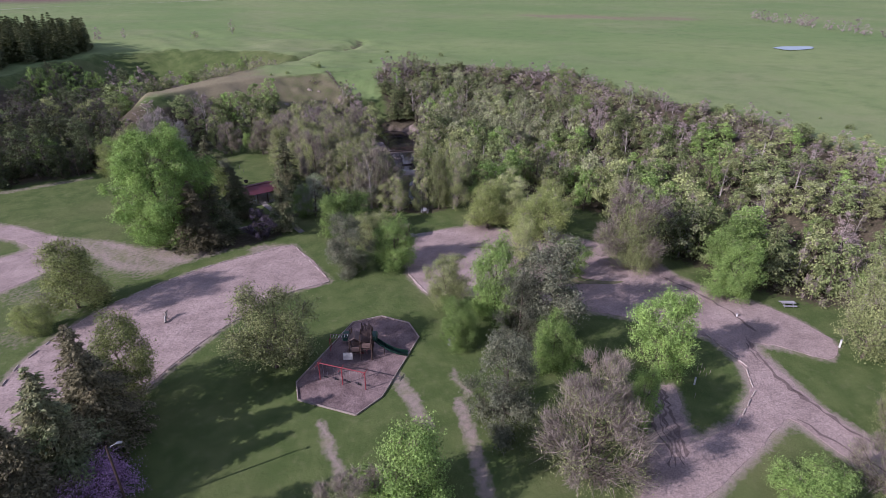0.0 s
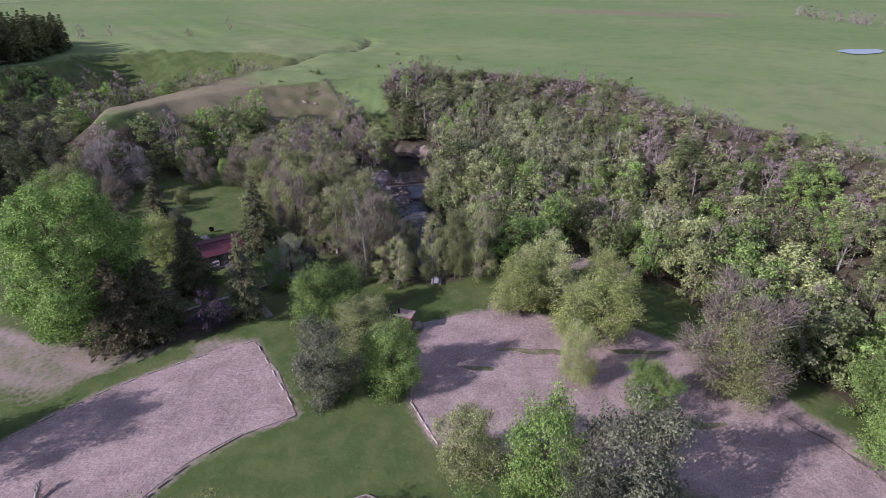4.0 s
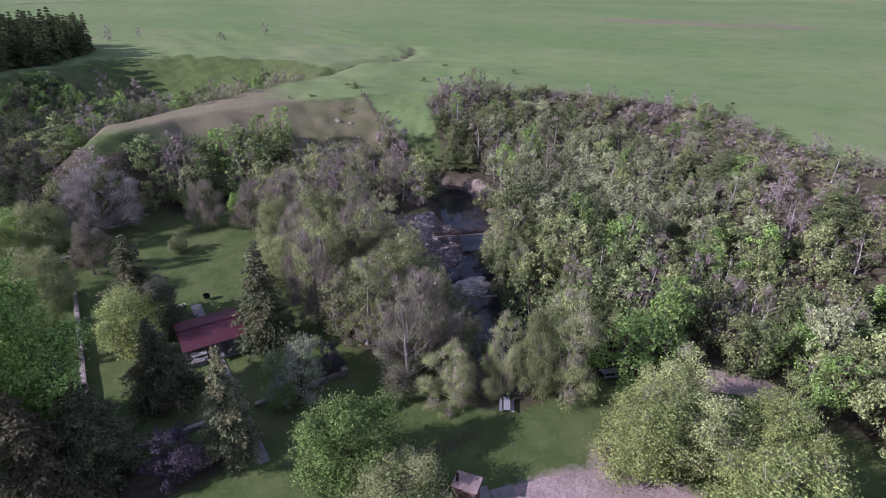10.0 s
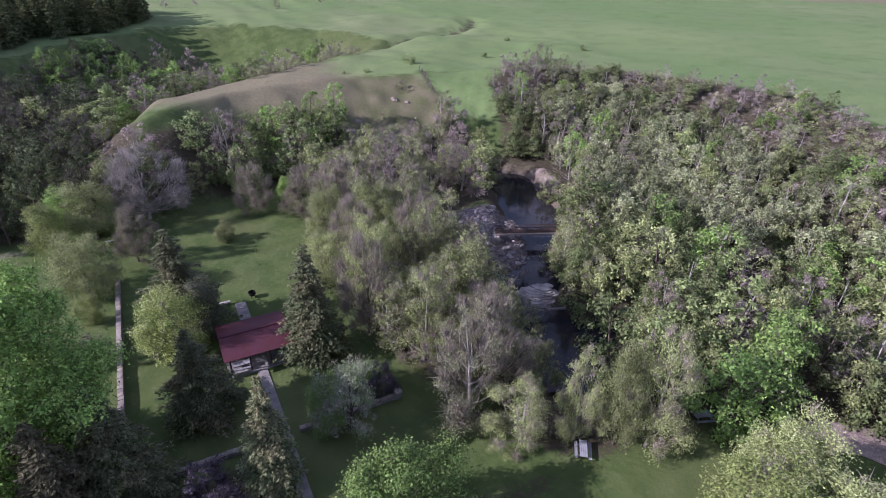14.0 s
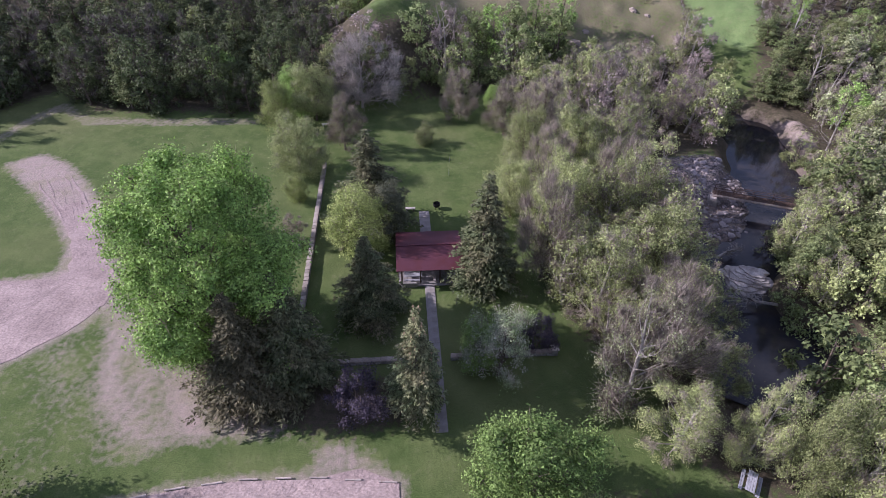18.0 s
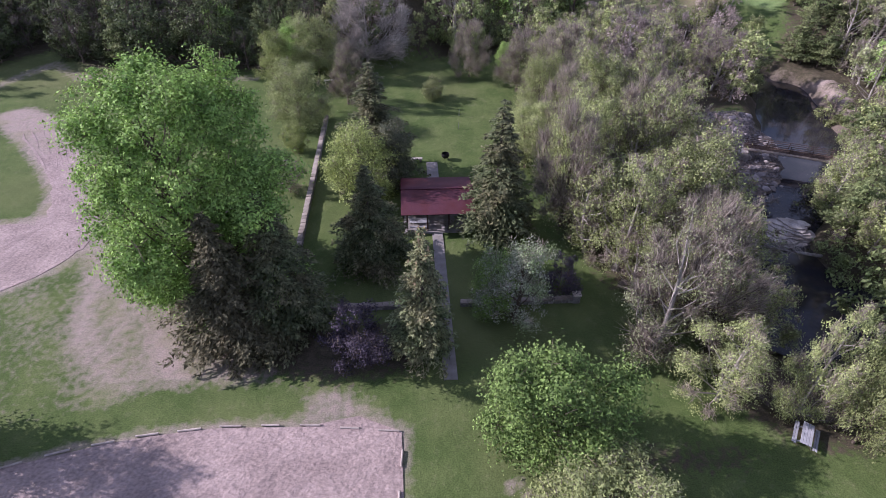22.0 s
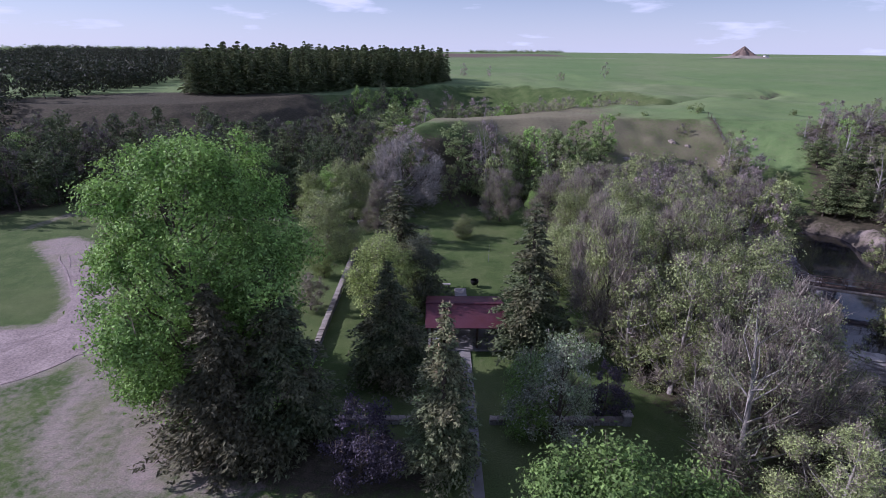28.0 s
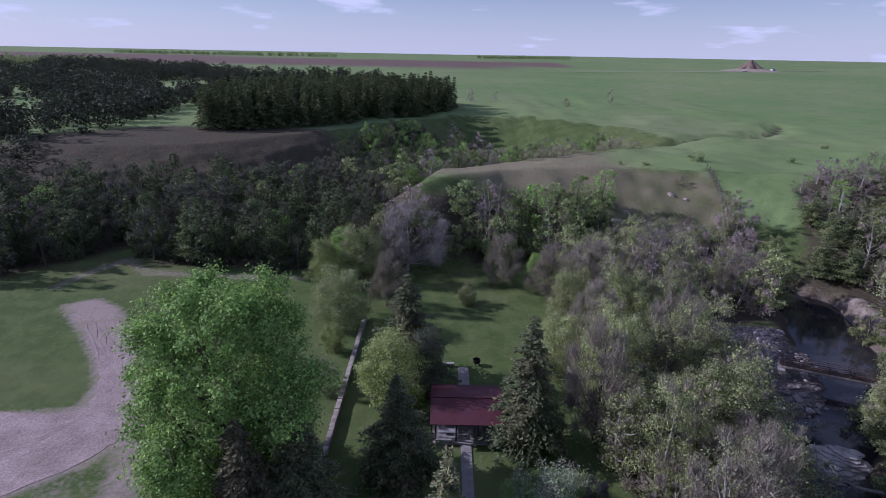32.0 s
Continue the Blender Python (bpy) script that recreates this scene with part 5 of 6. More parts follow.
for x in (-13.4, 13.0):
    p = thing("gate_pillar", x, -10.1, 0.0, 0, "squat stone pillar ending the low wall", "pillar")
    boxed("shaft", (0.7, 0.7, 1.0), (0, 0, 0.45), STONE, p, bevel=0.05)
    boxed("cap", (0.85, 0.85, 0.14), (0, 0, 1.0), PALE_STONE, p, bevel=0.04)


# the stone privy by the gravel
def privy():
    p = thing("privy", 15.25, -34.4, 0.0, 37.4, "small brown stone privy with flat tan roof", "hut")
    w, d, t = 1.75, 2.2, 2.75
    boxed("body", (w - 0.1, d - 0.1, t), (0, 0, t / 2), BROWN_STONE, p, "dark brown mortar", bevel=0.03)
    bricks = [stone_mesh(30 + i, (0.40, 0.1, 0.22)) for i in range(4)]
    for me in bricks:
        me.materials.append(BROWN_STONE)
    r = random.Random(3)
    for row in range(11):
        z = 0.14 + row * 0.245
        for face in range(4):
            ln, off = (w, d / 2 - 0.04) if face % 2 == 0 else (d, w / 2 - 0.04)
            n = int(ln / 0.42)
            for k in range(n):
                u = (k + 0.5 + (0.25 if row % 2 else -0.1)) * ln / n - ln / 2
                if face == 1 and abs(u) < 0.6 and z < 2.2:
                    continue
                ob = new("stone", r.choice(bricks))
                ob.parent = p
                ob.matrix_basis = pose(0, 0, 0, 0, 0, 90 * face) @ pose(max(-ln / 2 + 0.2, min(ln / 2 - 0.2, u)), -off, z, 0, 0, r.uniform(-2, 2))
    roof = boxed("roof", (2.14, 2.62, 0.14), (0, 0, 2.9), TAN_ROOF, p, "flat tan concrete roof with dark stains", (0, 3, 0), 0.03)
    for s in (-1, 1):
        boxed("roof_edge", (0.12, 2.62, 0.07), (s * 1.0, 0, 0.1), TAN_ROOF, roof)
        boxed("roof_edge", (2.0, 0.12, 0.07), (0, s * 1.25, 0.1), TAN_ROOF, roof)
    vent = rodded("vent_pipe", (-0.2, 0.95, 2.9), (-0.2, 0.95, 3.75), 0.14, BLACK, p, "black vent pipe", 12)
    rodded("vent_cap", (-0.2, 0.95, 3.7), (-0.2, 0.95, 3.78), 0.18, BLACK, p, "", 12)
    door = boxed("door", (0.08, 0.95, 2.1), (0.86, 0, 1.1), DARK_WOOD, p, "dark brown plank door")
    boxed("handle", (0.06, 0.05, 0.18), (0.06, 0.35, 0.0), STEEL, door)
    a = thing("concrete_apron", 17.4, -34.9, 0.02, -15, "pale concrete apron before the privy", "slab")
    boxed("slab", (1.7, 1.8, 0.16), (-0.4, 0.3, 0.02), CONCRETE, a)
    boxed("slab", (2.4, 1.3, 0.15), (1.75, -0.1, 0.01), CONCRETE, a)


privy()


# the log footbridge over the creek
def footbridge():
    a, b = Vector((45.4, 19.9, 0)), Vector((58.6, 14.4, 0))
    ln, turn = (b - a).length, math.degrees(math.atan2(b.y - a.y, b.x - a.x))
    f = thing("footbridge", a.x, a.y, 0.0, turn, "narrow log footbridge with rail over the creek", "bridge")
    for y in (-0.55, 0.55):
        r = random.Random(int(y * 10))
        for k in range(3):
            x0, x1 = ln * k / 3, ln * (k + 1) / 3
            rodded("log", (x0, y, 0.05), (x1, y, 0.05 + r.uniform(-0.03, 0.03)), 0.24 - 0.02 * k, TIMBER, f, "stripped pale log", 9, 0.22 - 0.02 * k)
    board = bpy.data.meshes.new("deck_board")
    bm = box(bmesh.new(), (0.19, 1.3, 0.05), None, 0.008)
    bm.to_mesh(board)
    bm.free()
    board.materials.append(DARK_WOOD)
    for k in range(int(ln / 0.22)):
        ob = new("deck_board", board)
        ob.parent = f
        ob.matrix_basis = pose(0.12 + k * 0.22, 0, 0.31, 0, 0, (k * 37 % 5) - 2)
    for y in (-0.62, 0.62):
        for k in range(6):
            rodded("post", (0.2 + k * (ln - 0.4) / 5, y, 0.1), (0.2 + k * (ln - 0.4) / 5, y, 1.35), 0.05, DARK_WOOD, f)
        for z in (0.75, 1.05, 1.32):
            rodded("rail", (0, y, z), (ln, y, z), 0.04, DARK_WOOD, f, sides=6)
    for x in (0.2, ln - 0.2):
        for k in range(3):
            ob = new("abutment_stone", stone_mesh(50 + k, (0.9, 0.8, 0.55)))
            ob.data.materials.append(PALE_STONE)
            ob.parent = f
            ob.matrix_basis = pose(x, -0.9 + k * 0.85, -0.45 - 0.12 * (k % 2), 0, 0, k * 17)
        boxed("footing", (1.6, 2.6, 2.2), (x, 0, -1.5), STONE, f, "rough stone footing", bevel=0.15)


footbridge()


# stones of the creek
def boulder_mesh(seed, flat=0.6):
    r = random.Random(seed)
    bm = bmesh.new()
    bmesh.ops.create_icosphere(bm, subdivisions=1, radius=0.5)
    for v in bm.verts:
        v.co = Vector((v.co.x * r.uniform(0.8, 1.25), v.co.y * r.uniform(0.7, 1.1), v.co.z * flat)) * r.uniform(0.85, 1.1)
    me = bpy.data.meshes.new("boulder")
    bm.to_mesh(me)
    bm.free()
    return me


CREEK_STONE = material("pale_creek_stone", (0.28, 0.245, 0.24), 0.9, 0, 0.25, 1.5, 12, 0.5, (0.19, 0.165, 0.165), rand=0.4, island=0.3)
BOULDERS = [boulder_mesh(i) for i in range(6)]
for me in BOULDERS:
    me.materials.append(CREEK_STONE)
rr = random.Random(12)
placed = 0
while placed < 300:
    x, y = rr.uniform(37, 55), rr.uniform(9, 31)
    if depth_in(BAR, np.array([x]), np.array([y]))[0] < -0.6:
        continue
    s = rr.choice((0.35, 0.45, 0.5, 0.6, 0.8, 1.3))
    ob = tagged(new("boulder", rr.choice(BOULDERS)), "grey broken boulder on the creek's stone bar", "stone", "boulders of the stone bar")
    ob.matrix_basis = Matrix.LocRotScale((x, y, h(x, y) + 0.08 * s), Euler((rr.uniform(-0.4, 0.4), rr.uniform(-0.4, 0.4), rr.uniform(0, 6.28))), (s, s, s))
    placed += 1
spots = np.random.RandomState(3).uniform((36, 8), (56, 33), (6500, 2))
spots = spots[depth_in(BAR, spots[:, 0], spots[:, 1]) > -0.9]
floor_z = land(spots[:, 0], spots[:, 1]) + 0.02
shapes = [(np.array([q.co for q in m.vertices]), np.array([p.vertices[:] for p in m.polygons])) for m in BOULDERS]
co, tris, o = [], [], 0
for k, ((x, y), z) in enumerate(zip(spots, floor_z)):
    v, f = shapes[k % 6]
    co.append(v * rr.uniform(0.15, 0.40) + (x, y, z))
    tris.append(f + o)
    o += len(v)
me = fill_mesh("creek_gravel", np.concatenate(co), np.concatenate(tris))
me.materials.append(CREEK_STONE)
tagged(new("creek_gravel", me), "loose grey cobbles on the creek's bar", "gravel", kind="stuff")


OUTCROP = material("eroded_tan_earth", (0.33, 0.27, 0.225), 0.95, 0, 0.25, 1.0, 9, 0.6, (0.28, 0.235, 0.20))


def rock(name, x, y, z, size, seed, mat, label, turn=0.0):
    r = random.Random(seed)
    bm = bmesh.new()
    bmesh.ops.create_icosphere(bm, subdivisions=3, radius=1.0)
    for v in bm.verts:
        n = noise.fractal(v.co * 1.6 + Vector((seed, 0, 0)), 0.6, 2.0, 4)
        v.co *= 1 + 0.28 * n
        v.co.z = max(v.co.z, -0.6)
        v.co.z = round(v.co.z * 5) / 5 * 0.5 + v.co.z * 0.5
        v.co = Vector((v.co.x * size[0], v.co.y * size[1], v.co.z * size[2]))
    ob = part(name, bm, mat)
    ob.matrix_basis = pose(x, y, z, 0, 0, turn)
    return tagged(ob, label, "rock")


def rock_ledge(x, y, turn):
    """A shelf of flat, broken layers, each a little further back."""
    root = thing("rock_ledge", x, y, -2.2, turn, "broad pale layered rock ledge by the water", "rock")
    r = random.Random(17)
    for k in range(7):
        n, bm = 22, bmesh.new()
        rx, ry = 3.3 - 0.27 * k, 2.7 - 0.27 * k
        ring = []
        for i in range(n):
            w = 6.2832 * i / n
            q = 1 + 0.17 * math.sin(3 * w + k) + 0.10 * math.sin(7 * w - 2 * k) + r.uniform(-0.07, 0.07)
            ring.append((0.16 * k + rx * q * math.cos(w), 0.20 * k + ry * q * math.sin(w)))
        low = [bm.verts.new((px, py, k * 0.17 - 0.1)) for px, py in ring]
        top = [bm.verts.new((px * 0.965, py * 0.965, k * 0.17 + 0.13 + r.uniform(-0.03, 0.03))) for px, py in ring]
        mid = bm.verts.new((0.16 * k, 0.20 * k, k * 0.17 + 0.15))
        for i in range(n):
            j = (i + 1) % n
            bm.faces.new((low[i], low[j], top[j], top[i]))
            bm.faces.new((top[i], top[j], mid))
        part("layer", bm, PALE_STONE, root)


rock_ledge(42.2, 2.2, -25)
rock("rock_ledge", 55.6, 13.2, -1.6, (1.2, 1.0, 0.8), 4, PALE_STONE, "pale rock beneath the bridge's far end", 10)
for x, y, s in ((36.6, 73.4, 1.9), (40, 77, 1.3), (34, 70, 1.4), (52, 82, 1.4), (55, 80, 1.0)):
    rock("bluff_outcrop", x, y, h(x, y) - 0.2, (s * 0.8, s * 0.55, s * 0.5), int(x), OUTCROP, "pale outcrop on the bare bluff face", x * 9)


# ---- playground ----
sheet("playground_bed", PLAY, MULCH, 0.05, "dark purplish wood mulch in a timber border", "playground")
border = tagged(new("playground_border"), "pale squared timbers round the mulch", "edging")
for (x0, y0), (x1, y1) in zip(PLAY, PLAY[1:] + PLAY[:1]):
    n = max(1, round(math.hypot(x1 - x0, y1 - y0) / 2.4))
    for k in range(n):
        a, b = ((x0 + (x1 - x0) * q, y0 + (y1 - y0) * q) for q in (k / n, (k + 0.985) / n))
        ln = math.hypot(b[0] - a[0], b[1] - a[1])
        boxed("timber", (ln, 0.16, 0.26), ((a[0] + b[0]) / 2, (a[1] + b[1]) / 2, 0.1), TIMBER, border, "", (0, 0, math.degrees(math.atan2(b[1] - a[1], b[0] - a[0]))))


def swing_set():
    a, b = Vector((-18.9, -64.4, 0)), Vector((-15.2, -69.9, 0))
    ln = (b - a).length
    s = thing("swing_set", a.x, a.y, 0.05, math.degrees(math.atan2(b.y - a.y, b.x - a.x)), "red steel swing set with empty swings", "swing")
    rodded("top_beam", (-0.15, 0, 2.75), (ln + 0.15, 0, 2.75), 0.07, RED_PAINT, s)
    for k in range(3):
        x = ln * k / 2
        rodded("post", (x, 0, -0.2), (x, 0, 2.75), 0.075, RED_PAINT, s)
        rodded("arm", (x, -0.75, 2.72), (x, 0.75, 2.72), 0.055, RED_PAINT, s)
    for k in range(4):
        x = ln * (0.13 + 0.5 * (k // 2) + 0.24 * (k % 2))
        for d in (-0.28, 0.28):
            rodded("chain", (x + d, 0, 2.7), (x + d, 0.05, 0.62), 0.014, STEEL, s, sides=4)
        boxed("swing_seat", (0.62, 0.3, 0.07), (x, 0.05, 0.6), BLACK, s, "black rubber seat")


def play_tower():
    p = thing("play_tower", -11.6, -63.0, 0.05, -36, "weathered play tower with decks, ladders and slide", "play structure")
    for x in (-1.5, 0, 1.5):
        for y in (-1.5, 0, 1.5):
            t = 4.3 if x == 0 or y == 0 else 3.6
            boxed("post", (0.15, 0.15, t), (x, y, t / 2 - 0.1), DARK_WOOD, p)
    for x, y, z in ((-0.75, -0.75, 1.2), (0.75, 0.75, 1.5), (0.75, -0.75, 1.8), (-0.75, 0.75, 1.5)):
        boxed("deck", (1.42, 1.42, 0.09), (x, y, z), DARK_WOOD, p)
        for s in (-1, 1):
            boxed("panel", (1.2, 0.06, 0.75), (x, y + s * 0.70, z + 0.62), TAN_PLASTIC, p, "faded tan panel", (0, 0, 0))
    for s in (-1, 1):
        for k in range(5):
            boxed("upright_board", (0.22, 0.05, 1.7), (0.2 + k * 0.28, 0.75 + s * 0.74, 3.0 + 0.3 * (k % 2)), TAN_PLASTIC, p, "weathered upright board", bevel=0.01)
        boxed("roof_panel", (1.1, 1.9, 0.06), (-0.75 + s * 0.48, -0.75, 3.55), TAN_PLASTIC, p, "faded tan roof panel", (0, s * 34, 0))
    # ladder and climbing bars
    for y in (-0.3, 0.3):
        rodded("ladder_rail", (-2.5, -0.75 + y, 0), (-1.5, -0.75 + y, 1.9), 0.035, TAN_PLASTIC, p)
    for k in range(5):
        rodded("rung", (-2.4 + k * 0.2, -1.05, 0.25 + k * 0.36), (-2.4 + k * 0.2, -0.45, 0.25 + k * 0.36), 0.025, TAN_PLASTIC, p)
    board = boxed("sign_panel", (1.3, 0.08, 1.15), (-1.7, -2.3, 1.35), WHITE_PAINT, p, "white game panel framed in red")
    for x in (-0.68, 0.68):
        rodded("panel_post", (x, 0, -1.4), (x, 0, 0.75), 0.06, RED_PAINT, board)
    boxed("panel_mark", (0.5, 0.03, 0.42), (0, -0.055, 0.05), RED_PAINT, board, "dark red drawn shape", bevel=0.01)
    boxed("panel_mark", (0.18, 0.03, 0.3), (0.16, -0.058, -0.3), RED_PAINT, board, bevel=0.01)
    # overhead ladder
    for y in (-0.45, 0.45):
        rodded("bar_rail", (-4.6, 1.2 + y, 2.25), (-1.5, 1.2 + y, 2.25), 0.045, TAN_PLASTIC, p)
        rodded("bar_post", (-4.6, 1.2 + y, -0.1), (-4.6, 1.2 + y, 2.25), 0.05, RED_PAINT, p)
    for k in range(8):
        rodded("bar", (-4.5 + k * 0.4, 0.75, 2.25), (-4.5 + k * 0.4, 1.65, 2.25), 0.025, WHITE_PAINT, p)
    # the curved green slide
    bm = bmesh.new()
    rows = []
    for i in range(15):
        u = i / 14
        x, y, z = 1.5 + 5.0 * u, 0.75 - 1.6 * math.sin(u * 2.0), 1.75 * (1 - u) ** 1.2 + 0.25
        rows.append([bm.verts.new((x, y + dy, z + dz)) for dy, dz in ((-0.5, 0.42), (-0.42, 0.05), (0, -0.03), (0.42, 0.05), (0.5, 0.42))])
    for r0, r1 in zip(rows, rows[1:]):
        for k in range(4):
            bm.faces.new((r0[k], r1[k], r1[k + 1], r0[k + 1]))
    bmesh.ops.solidify(bm, geom=bm.faces[:], thickness=0.05)
    part("slide", bm, GREEN_PLASTIC, p, "dark green plastic slide")
    boxed("slide_hood", (0.9, 1.3, 1.1), (1.8, 0.75, 2.5), GREEN_PLASTIC, p, "dark green slide hood", bevel=0.2)
    for x, z in ((3.2, 0.9), (5.0, 0.4)):
        rodded("slide_post", (x, -0.4, -0.1), (x, -0.4, z), 0.05, DARK_WOOD, p)
    bm = bmesh.new()
    bmesh.ops.create_cone(bm, cap_ends=True, segments=14, radius1=0.75, radius2=0.6, depth=0.9)
    bmesh.ops.translate(bm, vec=(-2.4, 2.6, 1.3), verts=bm.verts)
    part("climbing_drum", bm, GREEN_PLASTIC, p, "dark green climbing drum")
    for x in (-2.9, -1.9):
        rodded("drum_post", (x, 2.6, -0.1), (x, 2.6, 1.0), 0.05, DARK_WOOD, p)


swing_set()
play_tower()


# ---- logs round the gravel ----
def edge_logs(line, gap, ln, skip=()):
    """Single short logs laid end to end, with gaps, along a line."""
    total, k, r = 0.0, 0, random.Random(int(line[0][0] * 10))
    for (x0, y0), (x1, y1) in zip(line, line[1:]):
        d = math.hypot(x1 - x0, y1 - y0)
        while total < d:
            if k not in skip:
                x, y = x0 + (x1 - x0) * total / d, y0 + (y1 - y0) * total / d
                ob = new("parking_log", r.choice(LOGS))
                tagged(ob, "short weathered log lying at the gravel's edge", "log", "logs round the car park")
                ob.matrix_basis = Matrix.LocRotScale((x, y, h(x, y) + 0.13), Euler((r.uniform(0, 6.28), 0, math.atan2(y1 - y0, x1 - x0) + r.uniform(-0.06, 0.06)), "XYZ"), (ln / 1.6 * r.uniform(0.8, 1.05), 0.75, 0.75))
            total += gap
            k += 1
        total -= d


def log_mesh(seed):
    r = random.Random(seed)
    bm = rod(bmesh.new(), (-0.8, 0, 0), (0.8, 0, 0), 0.12, 0.105, 9)
    bmesh.ops.subdivide_edges(bm, edges=[e for e in bm.edges if abs(e.verts[0].co.x - e.verts[1].co.x) > 1], cuts=3)
    for v in bm.verts:
        v.co.y += r.uniform(-0.012, 0.012)
        v.co.z += r.uniform(-0.012, 0.012)
    me = bpy.data.meshes.new("log")
    bm.to_mesh(me)
    bm.free()
    me.materials.append(PALE_LOG)
    return me


PALE_LOG = material("peeled_pale_log", (0.50, 0.43, 0.39), 0.9, 0, 0.2, 3, 18, 0.4, (0.38, 0.32, 0.285), rand=0.15)
LOGS = [log_mesh(i) for i in range(4)]
edge_logs([(-5.2, -23.6), (-12, -22.7), (-18.4, -22.5), (-24.2, -23.0), (-29.5, -24.0), (-36.5, -26.0), (-44.5, -30.4), (-50.5, -36.5), (-56, -47)], 3.1, 1.75)
edge_logs([(-4.2, -26.0), (-5.2, -41.0)], 3.2, 1.6)
edge_logs([(-6.4, -41.4), (-11.7, -40.7), (-18, -41.5), (-25.5, -44.6), (-34, -49.6), (-44, -57.3)], 2.1, 1.75, (5, 11))
edge_logs([(9.8, -43.6), (7.0, -48.2), (5.7, -55.3), (11.5, -61.2), (18.8, -70.3)], 2.0, 1.7)
edge_logs([(31.4, -91.6), (28.9, -98.0), (24.2, -101.5), (17, -102.9)], 2.2, 1.6)


# ---- ruts and damp earth on the gravel ----
def strip(name, line, wide, mat, lift, label, seed=1):
    r = random.Random(seed)
    pts = []
    for (x0, y0), (x1, y1) in zip(line, line[1:]):
        pts += [(x0 + (x1 - x0) * k / 5, y0 + (y1 - y0) * k / 5) for k in range(5)]
    pts.append(line[-1])
    bm, rows = bmesh.new(), []
    for i, (x, y) in enumerate(pts):
        a, b = pts[max(i - 1, 0)], pts[min(i + 1, len(pts) - 1)]
        d = Vector((b[0] - a[0], b[1] - a[1])).normalized()
        w = wide * r.choice((0.2, 0.5, 0.8, 1.0, 1.4)) * (0.3 if i in (0, len(pts) - 1) else 1)
        o = r.uniform(-0.3, 0.3)
        rows.append([bm.verts.new((x - d.y * q, y + d.x * q, max(h(x, y), 0) + lift)) for q in (o - w / 2, o, o + w / 2)])
    for r0, r1 in zip(rows, rows[1:]):
        for k in range(2):
            bm.faces.new((r0[k], r0[k + 1], r1[k + 1], r1[k]))
    bmesh.ops.recalc_face_normals(bm, faces=bm.faces)
    for f in bm.faces:
        if f.normal.z < 0:
            f.normal_flip()
    return tagged(part(name, bm, mat), label, "rut", kind="structure")


strip("rut_deep", [(35.6, -95.0), (33.0, -97.6), (30.6, -100.8), (28.6, -104.2), (27.2, -108.5), (25.8, -114)], 0.55, RUT, 0.085, "deep damp rut along the gravel fork", 1)
strip("rut_deep_side", [(34.0, -95.6), (31.6, -98.8), (29.4, -102.6), (28.0, -106.5)], 0.22, RUT, 0.085, "thin damp rut along the gravel fork", 6)
for k, (dx, dy, w) in enumerate(((0, 0, 0.5), (-0.9, 0.3, 0.22), (-1.6, -0.1, 0.42), (-2.5, 0.2, 0.2), (-3.2, 0.4, 0.34))):
    strip("rut_loop_%d" % (k + 1), [(15.4 + dx * 0.5, -93.8 + dy), (13.6 + dx * 0.8, -95.6 + dy), (11.8 + dx, -97.2 + dy), (9.9 + dx * 0.9, -99.4 - dy), (7.4 + dx, -102.0 + dy)], w, RUT, 0.083 + 0.002 * k, "dark damp ruts in the loop's corner", 10 + k)
strip("rut_verge", [(42.6, -76.5), (42.2, -84.0), (40.6, -90.5), (38.4, -95.2)], 0.5, RUT, 0.085, "ragged grassy rut between two lanes", 4)
strip("rut_lane", [(23.5, -107), (22.4, -114), (22.2, -120)], 0.3, RUT, 0.085, "shallow wheel track in gravel", 5)
TRACK = material("disturbed_gravel", (0.375, 0.292, 0.272), 0.95, 0, 0.26, 0.6, 5.5, 0.8, (0.30, 0.232, 0.216))
r_track = random.Random(41)
# wheel tracks over the west road
for k in range(6):
    o = (k - 2.5) * 0.75
    pts_t = [(-62 - 0.3 * o, -10 + o), (-54, -4.0 + o), (-47.5, 1.2 + o * 0.8), (-43.2 + o * 0.5, 7.0 + o * 0.3), (-45.5 + o, 13.0), (-50.5 + o, 20.5 + o * 0.4), (-57 + o, 29.0 + o * 0.5)]
    strip("road_track_%d" % (k + 1), pts_t, r_track.choice((0.15, 0.25, 0.35)), TRACK, 0.05 + 0.001 * k, "shallow wheel track along the pale track", 120 + k)
GRASS_EDGE = material("rough_grass", (0.12, 0.14, 0.06), 0.95, 0, 0.35, 0.9, 8, 0.8, (0.25, 0.205, 0.15))
for k, (x, y, a, b) in enumerate(((26.6, -49.6, 3.4, 1.6), (17.8, -47.6, 1.8, 1.2), (38.6, -58.5, 3.2, 1.2), (30.5, -69.5, 4.2, 2.4))):
    o = [(x + a * math.cos(w) * (1 + 0.18 * math.sin(3 * w + k)) - 0.6 * b * math.sin(w), y - 0.8 * a * math.cos(w) + b * math.sin(w)) for w in [i * 0.2618 for i in range(24)]]
    sheet("grass_island_%d" % (k + 1), o, GRASS_EDGE, 0.1, "small rough grass island in the gravel", "grass", 0.2)
LITTER_PATCH = material("leaf_litter_gravel", (0.26, 0.205, 0.185), 0.95, 0, 0.3, 0.5, 7, 0.6, (0.16, 0.135, 0.11))
sheet("gravel_patch", [(50.0, -33.2), (54.5, -34.8), (58.6, -38.5), (59.0, -43.0), (55.6, -44.2), (53.2, -39.6), (49.2, -36.0)], GRAVEL, 0.06, "pale bare gravel patch at the wood's edge", "gravel")


